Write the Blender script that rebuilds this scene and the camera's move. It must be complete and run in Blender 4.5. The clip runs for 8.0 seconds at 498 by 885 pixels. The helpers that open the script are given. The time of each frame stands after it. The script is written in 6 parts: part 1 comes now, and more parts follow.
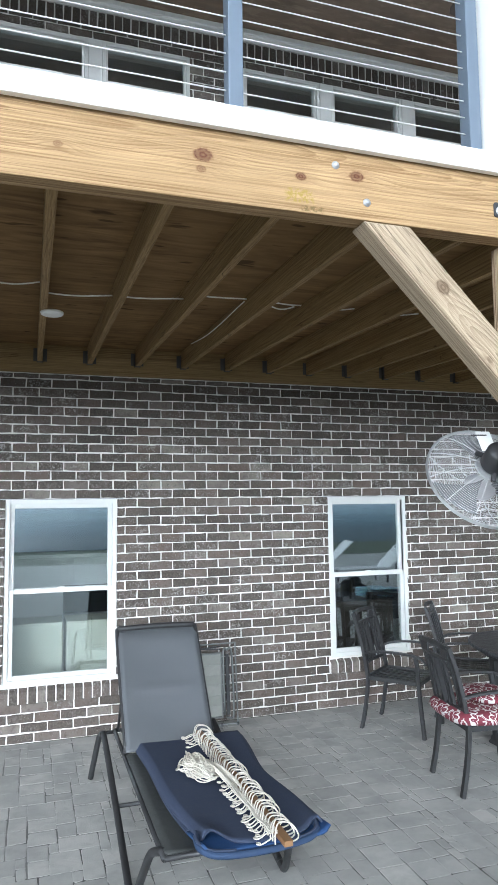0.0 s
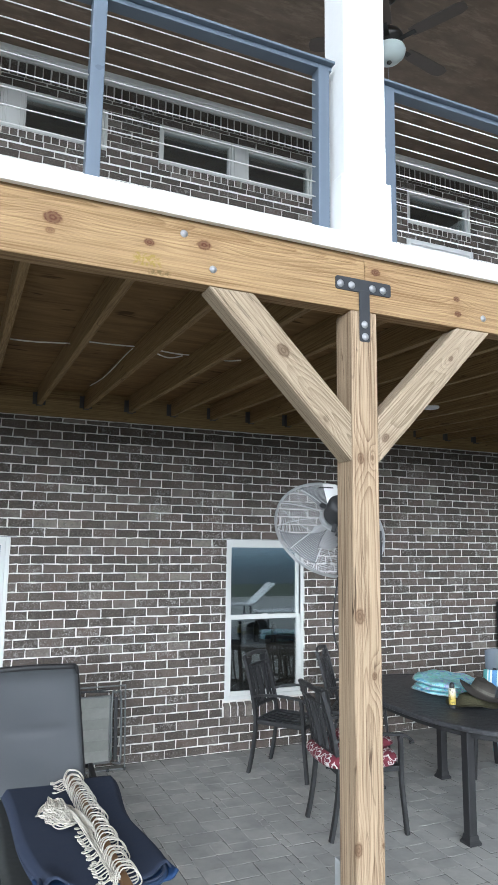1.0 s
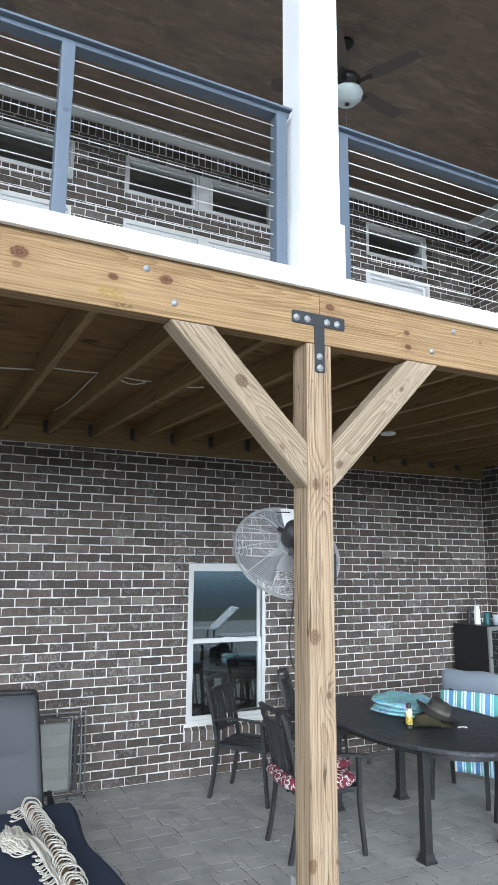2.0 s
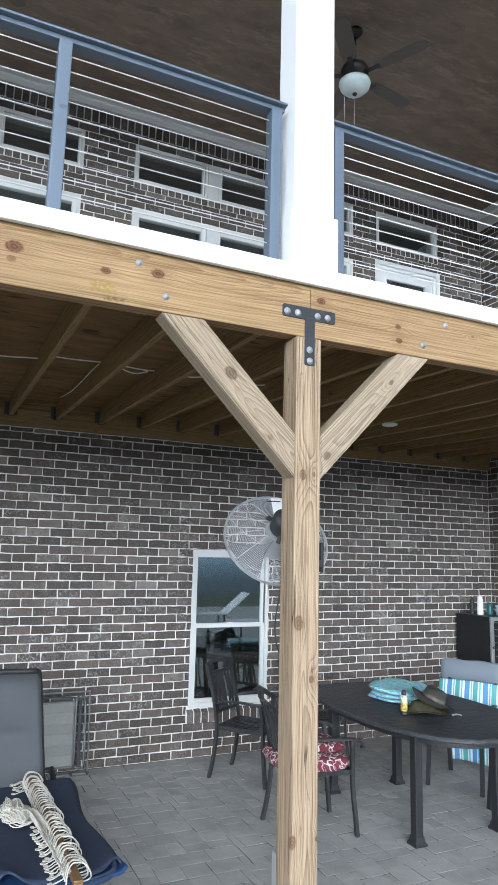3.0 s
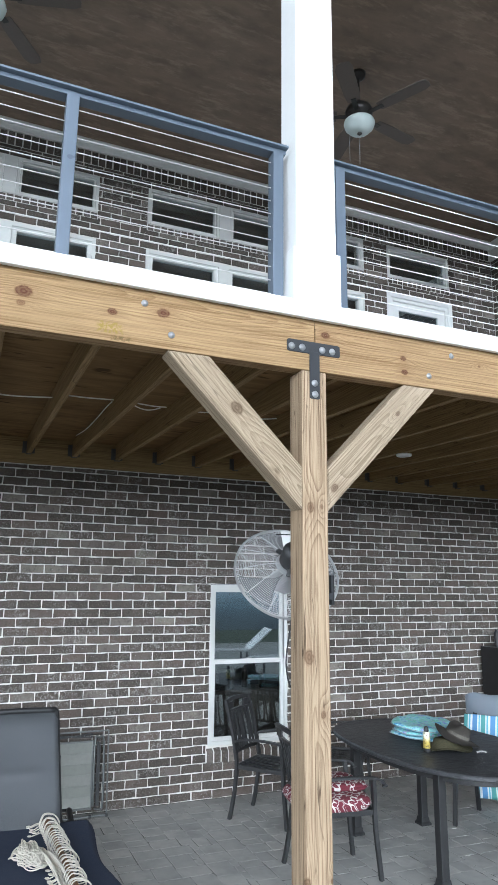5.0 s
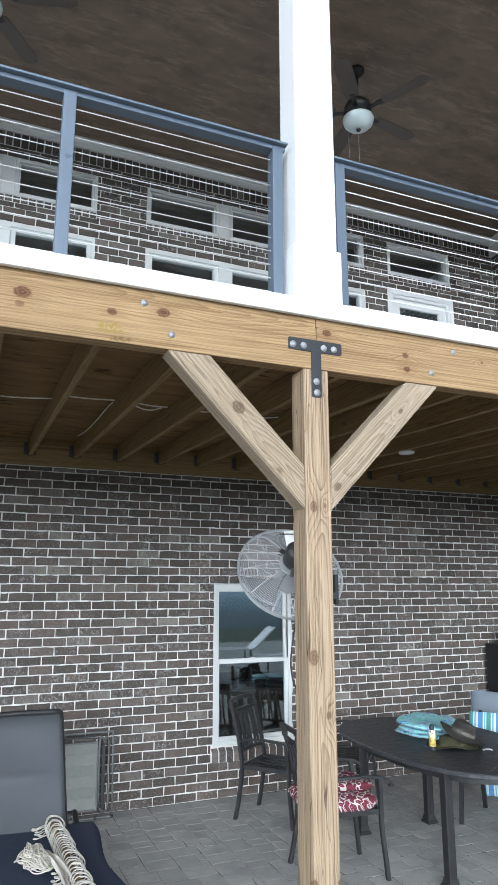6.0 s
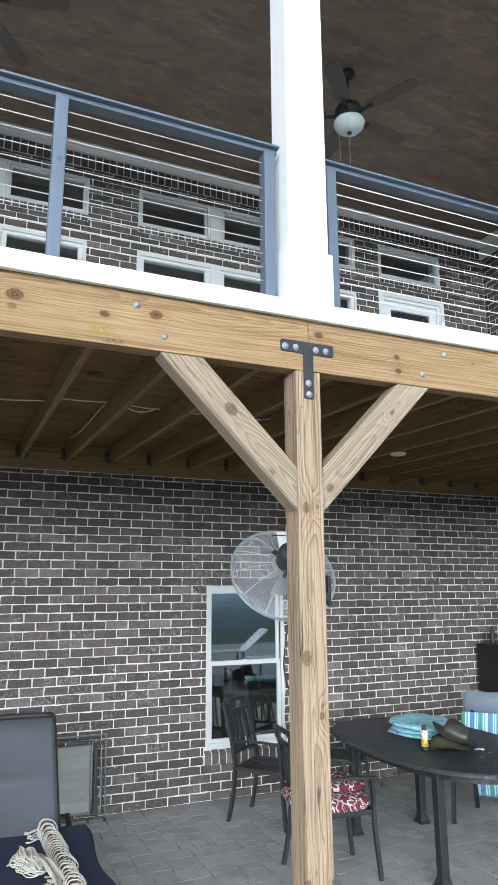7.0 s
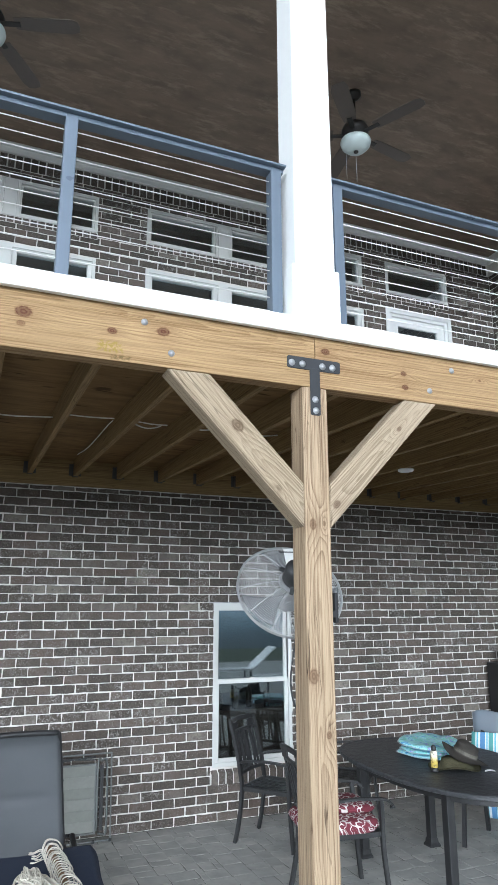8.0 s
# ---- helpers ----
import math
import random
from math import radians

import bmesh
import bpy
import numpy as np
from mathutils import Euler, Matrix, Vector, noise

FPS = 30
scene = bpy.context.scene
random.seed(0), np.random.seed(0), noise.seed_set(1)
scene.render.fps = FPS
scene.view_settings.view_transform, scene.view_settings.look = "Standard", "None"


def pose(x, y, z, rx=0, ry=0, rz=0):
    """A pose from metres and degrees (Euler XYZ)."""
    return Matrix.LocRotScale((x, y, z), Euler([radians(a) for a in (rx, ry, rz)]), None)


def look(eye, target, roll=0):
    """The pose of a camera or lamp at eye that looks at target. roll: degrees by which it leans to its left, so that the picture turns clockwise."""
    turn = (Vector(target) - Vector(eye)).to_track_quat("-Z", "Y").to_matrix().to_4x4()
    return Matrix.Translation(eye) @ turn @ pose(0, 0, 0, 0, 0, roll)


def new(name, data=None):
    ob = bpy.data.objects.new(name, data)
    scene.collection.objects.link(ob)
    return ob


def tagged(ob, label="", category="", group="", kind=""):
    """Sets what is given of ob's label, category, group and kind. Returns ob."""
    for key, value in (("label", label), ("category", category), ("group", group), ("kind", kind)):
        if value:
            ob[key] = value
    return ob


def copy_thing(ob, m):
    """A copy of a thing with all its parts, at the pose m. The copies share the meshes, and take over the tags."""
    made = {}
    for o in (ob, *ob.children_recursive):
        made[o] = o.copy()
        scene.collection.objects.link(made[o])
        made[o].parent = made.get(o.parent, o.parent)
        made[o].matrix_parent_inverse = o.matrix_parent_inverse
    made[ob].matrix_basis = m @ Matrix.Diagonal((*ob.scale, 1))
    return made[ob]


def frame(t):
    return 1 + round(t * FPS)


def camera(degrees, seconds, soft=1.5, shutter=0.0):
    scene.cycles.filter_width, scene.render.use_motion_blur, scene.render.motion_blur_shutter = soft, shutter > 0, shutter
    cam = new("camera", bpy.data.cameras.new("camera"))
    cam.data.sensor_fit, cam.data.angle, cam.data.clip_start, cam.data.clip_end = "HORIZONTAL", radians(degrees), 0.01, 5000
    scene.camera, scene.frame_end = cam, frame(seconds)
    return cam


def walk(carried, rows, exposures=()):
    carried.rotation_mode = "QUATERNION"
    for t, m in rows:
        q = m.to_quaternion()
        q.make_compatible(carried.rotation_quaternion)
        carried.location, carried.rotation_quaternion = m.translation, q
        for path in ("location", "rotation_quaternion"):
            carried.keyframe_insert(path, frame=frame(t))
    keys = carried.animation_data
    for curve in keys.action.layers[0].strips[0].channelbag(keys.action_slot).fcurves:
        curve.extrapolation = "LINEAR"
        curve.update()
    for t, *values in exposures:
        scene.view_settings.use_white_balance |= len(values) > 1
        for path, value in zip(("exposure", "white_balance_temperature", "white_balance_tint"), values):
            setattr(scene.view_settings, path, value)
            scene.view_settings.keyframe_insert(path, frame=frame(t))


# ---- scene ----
cam = camera(40.7, 8.0, soft=0.9)
PATH = [
    (0, (-0.411, -5.881, 1.906), (0.204, -3.986, 2.085), -0.7),
    (0.2, (-0.348, -5.936, 1.921), (0.255, -4.054, 2.230), -0.9),
    (0.3, (-0.316, -5.963, 1.929), (0.313, -4.089, 2.231), -0.6),
    (0.5, (-0.253, -6.018, 1.944), (0.38, -4.15, 2.276), 1.3),
    (0.7, (-0.198, -6.064, 1.939), (0.533, -4.221, 2.201), 2.5),
    (0.8, (-0.171, -6.086, 1.937), (0.583, -4.250, 2.180), 2.3),
    (1, (-0.116, -6.132, 1.932), (0.66, -4.313, 2.226), 0.7),
    (1.2, (-0.124, -6.156, 1.933), (0.692, -4.364, 2.282), -0.5),
    (1.3, (-0.129, -6.168, 1.933), (0.712, -4.387, 2.284), -0.5),
    (1.5, (-0.137, -6.192, 1.934), (0.708, -4.415, 2.294), -0.4),
    (1.7, (-0.145, -6.210, 1.930), (0.718, -4.444, 2.297), -0.2),
    (2.8, (-0.074, -6.336, 1.934), (0.763, -4.550, 2.263), 2.0),
    (3, (-0.061, -6.359, 1.935), (0.762, -4.565, 2.259), 1.4),
    (3.5, (-0.023, -6.369, 1.938), (0.792, -4.574, 2.273), 1.2),
    (4, (-0.008, -6.37, 1.935), (0.787, -4.57, 2.295), 0.5),
    (4.5, (-0.006, -6.391, 1.939), (0.762, -4.589, 2.341), 0.4),
    (4.7, (-0.015, -6.411, 1.931), (0.738, -4.608, 2.355), 0.6),
    (5.8, (-0.010, -6.394, 1.939), (0.758, -4.593, 2.347), 0.5),
    (6, (-0.009, -6.391, 1.94), (0.743, -4.585, 2.357), -0.0),
    (6.5, (-0.018, -6.394, 1.938), (0.755, -4.595, 2.346), -0.2),
    (7, (-0.016, -6.398, 1.936), (0.758, -4.603, 2.359), -0.3),
    (7.5, (-0.013, -6.399, 1.936), (0.762, -4.609, 2.376), -0.5),
    (8, (-0.011, -6.401, 1.936), (0.737, -4.607, 2.406), -0.1),
]
EXPOSURES = [(0.0, 1.89, 5620, 6), (0.5, 1.64, 5740, 7), (1.5, 1.54, 5660, 7), (3.5, 1.50, 5590, 7), (8.0, 1.51, 5650, 6)]
walk(cam, [(t, look(eye, target, roll)) for t, eye, target, roll in PATH], EXPOSURES)

# ---- light ----
world = bpy.data.worlds.new("overcast")
scene.world = world
world.use_nodes = True
wn = world.node_tree.nodes
sky = wn.new("ShaderNodeTexSky")
sky.sky_type = "NISHITA"
sky.sun_disc = False
sky.sun_elevation = radians(11)
sky.sun_rotation = radians(206)
sky.air_density = 1.0
sky.dust_density = 1.5
veil = wn.new("ShaderNodeMix")
veil.data_type = "RGBA"
veil.inputs[0].default_value = 1.0
grey = wn.new("ShaderNodeRGBToBW")
world.node_tree.links.new(sky.outputs[0], grey.inputs[0])
world.node_tree.links.new(sky.outputs[0], veil.inputs[6])
world.node_tree.links.new(grey.outputs[0], veil.inputs[7])
world.node_tree.links.new(veil.outputs[2], wn["Background"].inputs[0])
wn["Background"].inputs[1].default_value = 0.15
sun = new("sun", bpy.data.lights.new("sun", "SUN"))
sun.data.energy = 0.8
sun.data.angle = radians(60)
sun.data.color = (1.0, 0.985, 0.96)
sun.matrix_world = look((-7.0, -14.4, 3.1), (0, 0, 0))


# ---- materials ----
class Nodes:
    """Short hand for a node material."""

    def __init__(self, name):
        self.mat = bpy.data.materials.new(name)
        self.mat.use_nodes = True
        self.tree = self.mat.node_tree
        self.bsdf = self.tree.nodes["Principled BSDF"]

    def node(self, kind, operation=""):
        n = self.tree.nodes.new("ShaderNode" + kind)
        if operation:
            n.operation = operation
        return n

    def put(self, sock, value):
        if isinstance(value, bpy.types.NodeSocket):
            self.tree.links.new(value, sock)
        else:
            sock.default_value = value

    def math(self, op, a, b=0.0, c=0.0):
        n = self.node("Math", operation=op)
        for sock, v in zip(n.inputs, (a, b, c)):
            self.put(sock, v)
        return n.outputs[0]

    def coords(self, scale=(1, 1, 1), shift=(0, 0, 0), world=False):
        m = self.node("Mapping")
        m.inputs["Scale"].default_value = scale
        m.inputs["Location"].default_value = shift
        if world:
            self.put(m.inputs["Vector"], self.node("NewGeometry").outputs["Position"])
        else:
            self.put(m.inputs["Vector"], self.node("TexCoord").outputs["Object"])
        return m.outputs[0]

    def noise(self, vector, scale, detail=4.0, rough=0.55, distortion=0.0):
        n = self.node("TexNoise")
        self.put(n.inputs["Vector"], vector)
        self.put(n.inputs["Scale"], scale)
        self.put(n.inputs["Detail"], detail)
        self.put(n.inputs["Roughness"], rough)
        self.put(n.inputs["Distortion"], distortion)
        return n.outputs[0]

    def ramp(self, value, stops):
        r = self.node("ValToRGB")
        while len(r.color_ramp.elements) < len(stops):
            r.color_ramp.elements.new(0.5)
        for e, (p, col) in zip(r.color_ramp.elements, stops):
            e.position = p
            e.color = (*col, 1) if len(col) == 3 else col
        self.put(r.inputs[0], value)
        return r.outputs[0]

    def span(self, value, a, b, c=0.0, d=1.0):
        n = self.node("MapRange")
        for sock, v in zip(n.inputs, (value, a, b, c, d)):
            self.put(sock, v)
        return n.outputs[0]

    def mix(self, f, a, b, how="MIX"):
        n = self.node("Mix")
        n.data_type, n.blend_type = "RGBA", how
        self.put(n.inputs[0], f)
        self.put(n.inputs[6], a if isinstance(a, bpy.types.NodeSocket) else (*a, 1))
        self.put(n.inputs[7], b if isinstance(b, bpy.types.NodeSocket) else (*b, 1))
        return n.outputs[2]

    def bump(self, height, strength=0.3, distance=0.01):
        n = self.node("Bump")
        self.put(n.inputs["Strength"], strength)
        self.put(n.inputs["Distance"], distance)
        self.put(n.inputs["Height"], height)
        self.put(self.bsdf.inputs["Normal"], n.outputs[0])

    def done(self, colour=None, rough=None, metal=None):
        if colour is not None:
            self.put(self.bsdf.inputs["Base Color"], colour if isinstance(colour, bpy.types.NodeSocket) else (*colour, 1))
        if rough is not None:
            self.put(self.bsdf.inputs["Roughness"], rough)
        if metal is not None:
            self.put(self.bsdf.inputs["Metallic"], metal)
        return self.mat


def brick_material(name, source, wide=8.0):
    """Dark brown-grey clay brick with pale mortar smears. source: which random number tells the bricks apart."""
    n = Nodes(name)
    pick = n.node("ObjectInfo").outputs["Random"] if source == "object" else n.node("NewGeometry").outputs["Random Per Island"]
    at = n.coords(world=True)
    shade = n.ramp(pick, [(0.0, (0.044, 0.036, 0.030)), (0.3, (0.067, 0.055, 0.046)), (0.56, (0.088, 0.073, 0.062)), (0.64, (0.108, 0.080, 0.065)),
                          (0.88, (0.120, 0.100, 0.085)), (0.97, (0.185, 0.160, 0.138)), (1.0, (0.250, 0.218, 0.188))])
    grain = n.noise(at, 65.0, 5.0, 0.65)
    shade = n.mix(n.span(grain, 0.35, 0.7, 0.0, 0.55), shade, (0.165, 0.141, 0.121))
    shade = n.mix(n.span(n.noise(at, 24.0, 5.0, 0.7), 0.52, 0.64, 0.0, 0.45), shade, (0.056, 0.045, 0.038))
    drift = n.noise(at, 5.0, 3.0)
    shade = n.mix(n.span(drift, 0.4, 0.68, 0.0, 0.45), shade, (0.056, 0.046, 0.039))
    smear = n.math("MULTIPLY", n.span(n.noise(at, 34.0, 6.0, 0.7, 1.4), 0.50, 0.68), n.span(n.noise(at, 2.6, 3.0, 0.6), 0.40, 0.62))
    smear = n.math("MULTIPLY", smear, n.span(n.math("FRACT", n.math("MULTIPLY", pick, 17.3)), 0.20, 0.85, 0.05, 0.9))
    fleck = n.math("MULTIPLY", n.span(n.noise(at, 95.0, 3.0, 0.6), 0.62, 0.70, 0.0, 0.8), n.span(n.noise(at, 6.0, 2.0), 0.45, 0.6, 0.1, 1.0))
    shade = n.mix(n.math("MAXIMUM", smear, fleck), shade, (0.42, 0.40, 0.375))
    n.bsdf.inputs["Specular IOR Level"].default_value = 0.25
    n.bump(n.math("ADD", grain, n.noise(at, 220.0, 3.0)), 0.45, 0.004)
    return n.done(shade, n.span(grain, 0.3, 0.7, 0.78, 0.95))


def mortar_material():
    n = Nodes("mortar")
    at = n.coords(world=True)
    g = n.noise(at, 140.0, 4.0, 0.7)
    c = n.mix(n.span(n.noise(at, 3.0), 0.35, 0.65), (0.62, 0.59, 0.54), (0.76, 0.73, 0.68))
    c = n.mix(n.span(g, 0.3, 0.7, 0.0, 0.35), c, (0.50, 0.485, 0.46))
    n.bump(g, 0.5, 0.004)
    return n.done(c, 0.95)


def wood_material(name, along, knots=(), light=(0.46, 0.31, 0.17), dark=(0.27, 0.155, 0.07), knot=(0.12, 0.058, 0.026), rings=62.0, grey=0.0, seed=0.0, sway=9.0, rifts=0.75, stamps=(), sharp=1.9, heart=None, wander=0.06, reach_along=0.10):
    """Sawn softwood, its grain along the axis 'along'. knots: rows of place, radius and depth of tone in the object's own space."""
    n = Nodes(name)
    pos = n.node("TexCoord").outputs["Object"]
    stretch = [1.0, 1.0, 1.0]
    stretch[along] = reach_along
    m = n.node("Mapping")
    m.inputs["Scale"].default_value = stretch
    m.inputs["Location"].default_value = (seed, seed * 0.7, seed * 1.3)
    n.put(m.inputs["Vector"], pos)
    slow = n.noise(m.outputs[0], 5.5, 2.0, 0.45)
    split = n.node("SeparateXYZ")
    n.put(split.inputs[0], m.outputs[0])
    across = [split.outputs[k] for k in range(3) if k != along]
    depth = n.math("ADD", n.math("MULTIPLY", across[0], 0.75), n.math("MULTIPLY", across[1], 1.0))
    phase = n.math("ADD", n.math("MULTIPLY", depth, rings), n.math("MULTIPLY", slow, sway))
    if heart:
        # growth rings round a pith that runs slightly askew under the face, which gives pointed arches
        raw = n.node("SeparateXYZ")
        n.put(raw.inputs[0], pos)
        flat = raw.outputs[0] if along == 2 else raw.outputs[2]
        u = n.math("SUBTRACT", flat, heart[0])
        v = n.math("ADD", n.math("ADD", n.math("SUBTRACT", raw.outputs[1], heart[1]), n.math("MULTIPLY", n.math("SUBTRACT", raw.outputs[along], heart[3]), heart[2])), n.math("MULTIPLY", n.math("SUBTRACT", slow, 0.5), wander))
        reach = n.math("SQRT", n.math("ADD", n.math("MULTIPLY", u, u), n.math("MULTIPLY", v, v)))
        phase = n.math("ADD", n.math("MULTIPLY", reach, rings), n.math("MULTIPLY", slow, sway))
    dot = halo = None
    for place, radius, tone in knots:
        d = n.node("VectorMath", operation="SUBTRACT")
        n.put(d.inputs[0], pos)
        d.inputs[1].default_value = place
        s = n.node("VectorMath", operation="MULTIPLY")
        n.put(s.inputs[0], d.outputs[0])
        k = [1.0, 1.0, 1.0]
        k[along] = 0.70
        s.inputs[1].default_value = k
        ln = n.node("VectorMath", operation="LENGTH")
        n.put(ln.inputs[0], s.outputs[0])
        dist = n.math("DIVIDE", ln.outputs["Value"], radius)
        s2 = n.node("VectorMath", operation="MULTIPLY")
        n.put(s2.inputs[0], d.outputs[0])
        k[along] = 0.33
        s2.inputs[1].default_value = k
        l2 = n.node("VectorMath", operation="LENGTH")
        n.put(l2.inputs[0], s2.outputs[0])
        far = n.math("DIVIDE", l2.outputs["Value"], radius)
        wave = n.math("POWER", 2.718, n.math("MULTIPLY", n.math("MULTIPLY", far, far), -0.22))
        phase = n.math("ADD", phase, n.math("MULTIPLY", wave, 2.8))
        core = n.math("MULTIPLY", n.span(n.math("ADD", dist, n.math("MULTIPLY", n.noise(pos, 90.0, 2.0), 0.5)), 0.95, 1.32, 1.0, 0.0), tone)
        eye = n.math("MULTIPLY", n.math("ABSOLUTE", n.math("SINE", n.math("MULTIPLY", n.math("ADD", dist, n.math("MULTIPLY", n.noise(pos, 60.0, 2.0), 0.4)), 6.5))), 0.32)
        core = n.math("MULTIPLY", core, n.math("SUBTRACT", 1.0, eye))
        glow = n.math("MULTIPLY", n.span(dist, 1.0, 3.2, 0.55, 0.0), tone)
        halo = glow if halo is None else n.math("MAXIMUM", halo, glow)
        dot = core if dot is None else n.math("MAXIMUM", dot, core)
    ring = n.math("FRACT", n.math("MULTIPLY", phase, 1.0))
    ring = n.math("MULTIPLY", n.math("POWER", ring, sharp), n.span(ring, 0.93, 1.0, 1.0, 0.0))
    fibre = [220.0, 220.0, 220.0]
    fibre[along] = 5.0
    fine = n.noise(n.coords(fibre), 1.0, 3.0, 0.6)
    uneven = n.span(n.noise(m.outputs[0], 12.0, 2.0), 0.35, 0.62, 0.35, 1.0)
    pale = n.mix(0.0, light, light)
    if grey:
        pale = n.mix(n.span(n.noise(n.coords(), 3.1, 3.0), 0.3, 0.7, 0.25 * grey, grey), pale, (0.29, 0.24, 0.165))
    if halo is not None:
        pale = n.mix(halo, pale, [0.55 * a + 0.45 * b for a, b in zip(light, knot)])
    c = n.mix(n.math("MULTIPLY", ring, uneven), pale, dark)
    c = n.mix(n.span(fine, 0.45, 0.72, 0.0, 0.5), c, dark)
    c = n.mix(n.span(fine, 0.5, 0.28, 0.0, 0.35), c, [min(1.0, 1.25 * v) for v in light])
    thread = [115.0, 115.0, 115.0]
    thread[along] = 0.9
    strand = n.noise(n.coords(thread, (seed, seed, seed)), 1.0, 5.0, 0.68)
    c = n.mix(n.span(strand, 0.54, 0.62, 0.0, 0.72), c, dark)
    c = n.mix(n.span(strand, 0.46, 0.36, 0.0, 0.5), c, [min(1.0, 1.35 * v) for v in light])
    wide = [16.0, 16.0, 16.0]
    wide[along] = 0.45
    c = n.mix(n.span(n.noise(n.coords(wide, (seed, seed, 0)), 1.0, 3.0, 0.6), 0.48, 0.70, 0.0, 0.45), c, [0.5 * a + 0.5 * b for a, b in zip(light, dark)])
    stain = n.noise(n.coords(), 2.3, 4.0, 0.6)
    c = n.mix(n.span(stain, 0.45, 0.75, 0.0, 0.35), c, [0.72 * v for v in light])
    thin = [9.0, 9.0, 9.0]
    thin[along] = 0.55
    rift = n.math("ABSOLUTE", n.math("SUBTRACT", n.noise(n.coords(thin, (seed, 1.0, seed)), 1.6, 3.0, 0.5), 0.5))
    rift = n.math("MULTIPLY", n.span(rift, 0.002, 0.009, 1.0, 0.0), n.span(n.noise(n.coords(), 2.1, 2.0), 0.48, 0.60, 0.0, rifts))
    c = n.mix(rift, c, [0.45 * v for v in dark])
    if dot is not None:
        c = n.mix(dot, c, knot)
    for place, wide, high, tint in stamps:
        d = n.node("VectorMath", operation="SUBTRACT")
        n.put(d.inputs[0], pos)
        d.inputs[1].default_value = place
        sp = n.node("SeparateXYZ")
        n.put(sp.inputs[0], d.outputs[0])
        inside = n.math("MULTIPLY", n.span(n.math("ABSOLUTE", sp.outputs[0]), wide * 0.7, wide, 1.0, 0.0), n.span(n.math("ABSOLUTE", sp.outputs[2]), high * 0.7, high, 1.0, 0.0))
        c = n.mix(n.math("MULTIPLY", inside, n.span(n.noise(pos, 70.0, 3.0), 0.42, 0.58, 0.0, 0.8)), c, tint)
    n.bump(n.math("ADD", n.math("MULTIPLY", n.math("ADD", n.math("ADD", ring, strand), rift), -0.6), fine), 0.5, 0.003)
    n.bsdf.inputs["Specular IOR Level"].default_value = 0.2
    return n.done(c, n.span(fine, 0.3, 0.7, 0.62, 0.85))


def plain(name, colour, rough=0.5, metal=0.0, grain=40.0, vary=0.12, bump=0.08):
    """A surface of one main colour with slight wear at two sizes."""
    n = Nodes(name)
    at = n.coords()
    a = n.noise(at, grain, 4.0, 0.6)
    b = n.noise(at, grain * 0.09, 3.0, 0.6)
    c = n.mix(n.span(a, 0.3, 0.7, 0.0, vary), colour, [v * 0.6 for v in colour])
    c = n.mix(n.span(b, 0.4, 0.7, 0.0, vary), c, [min(1.0, v * 1.25 + 0.01) for v in colour])
    if bump:
        n.bump(a, bump, 0.003)
    return n.done(c, n.span(b, 0.3, 0.7, max(0.02, rough - 0.08), min(1.0, rough + 0.1)), metal)


def glass_material(name="window_glass", sheen=0.16, tint=(0.84, 0.95, 1.0, 1)):
    n = Nodes(name)
    t = n.node("BsdfTransparent")
    t.inputs[0].default_value = (0.90, 0.93, 0.93, 1)
    g = n.node("BsdfGlossy")
    g.inputs["Roughness"].default_value = 0.015
    g.inputs["Color"].default_value = tint
    f = n.node("LayerWeight")
    f.inputs[0].default_value = 0.5
    w = n.noise(n.coords(), 1.6, 2.0)
    b = n.node("Bump")
    b.inputs["Strength"].default_value = 0.015
    n.put(b.inputs["Height"], w)
    n.put(g.inputs["Normal"], b.outputs[0])
    mx = n.node("MixShader")
    n.put(mx.inputs[0], n.math("ADD", n.math("MULTIPLY", n.math("POWER", f.outputs["Facing"], 4.0), 0.7), sheen))
    n.put(mx.inputs[1], t.outputs[0])
    n.put(mx.inputs[2], g.outputs[0])
    n.put(n.tree.nodes["Material Output"].inputs[0], mx.outputs[0])
    return n.mat


def paver_material(name, source):
    n = Nodes(name)
    pick = n.node("ObjectInfo").outputs["Random"] if source == "object" else n.node("NewGeometry").outputs["Random Per Island"]
    at = n.coords(world=True)
    c = n.ramp(pick, [(0.0, (0.365, 0.360, 0.338)), (0.4, (0.405, 0.400, 0.376)), (0.75, (0.442, 0.436, 0.408)), (1.0, (0.500, 0.490, 0.456))])
    slate = n.noise(at, 9.0, 5.0, 0.6, 0.6)
    c = n.mix(n.span(slate, 0.42, 0.72, 0.0, 0.5), c, (0.318, 0.318, 0.300))
    c = n.mix(n.span(n.noise(at, 3.3, 4.0, 0.6), 0.34, 0.54, 0.55, 0.0), c, (0.270, 0.270, 0.255))
    c = n.mix(n.span(n.noise(at, 1.9, 4.0, 0.65), 0.50, 0.66, 0.0, 0.55), c, (0.50, 0.49, 0.46))
    grit = n.noise(at, 150.0, 3.0, 0.7)
    c = n.mix(n.span(grit, 0.5, 0.75, 0.0, 0.35), c, (0.36, 0.355, 0.345))
    n.bump(n.math("ADD", n.math("MULTIPLY", slate, 2.0), n.math("MULTIPLY", grit, 0.4)), 0.3, 0.006)
    n.bsdf.inputs["Specular IOR Level"].default_value = 0.25
    return n.done(c, n.span(slate, 0.3, 0.7, 0.65, 0.9))


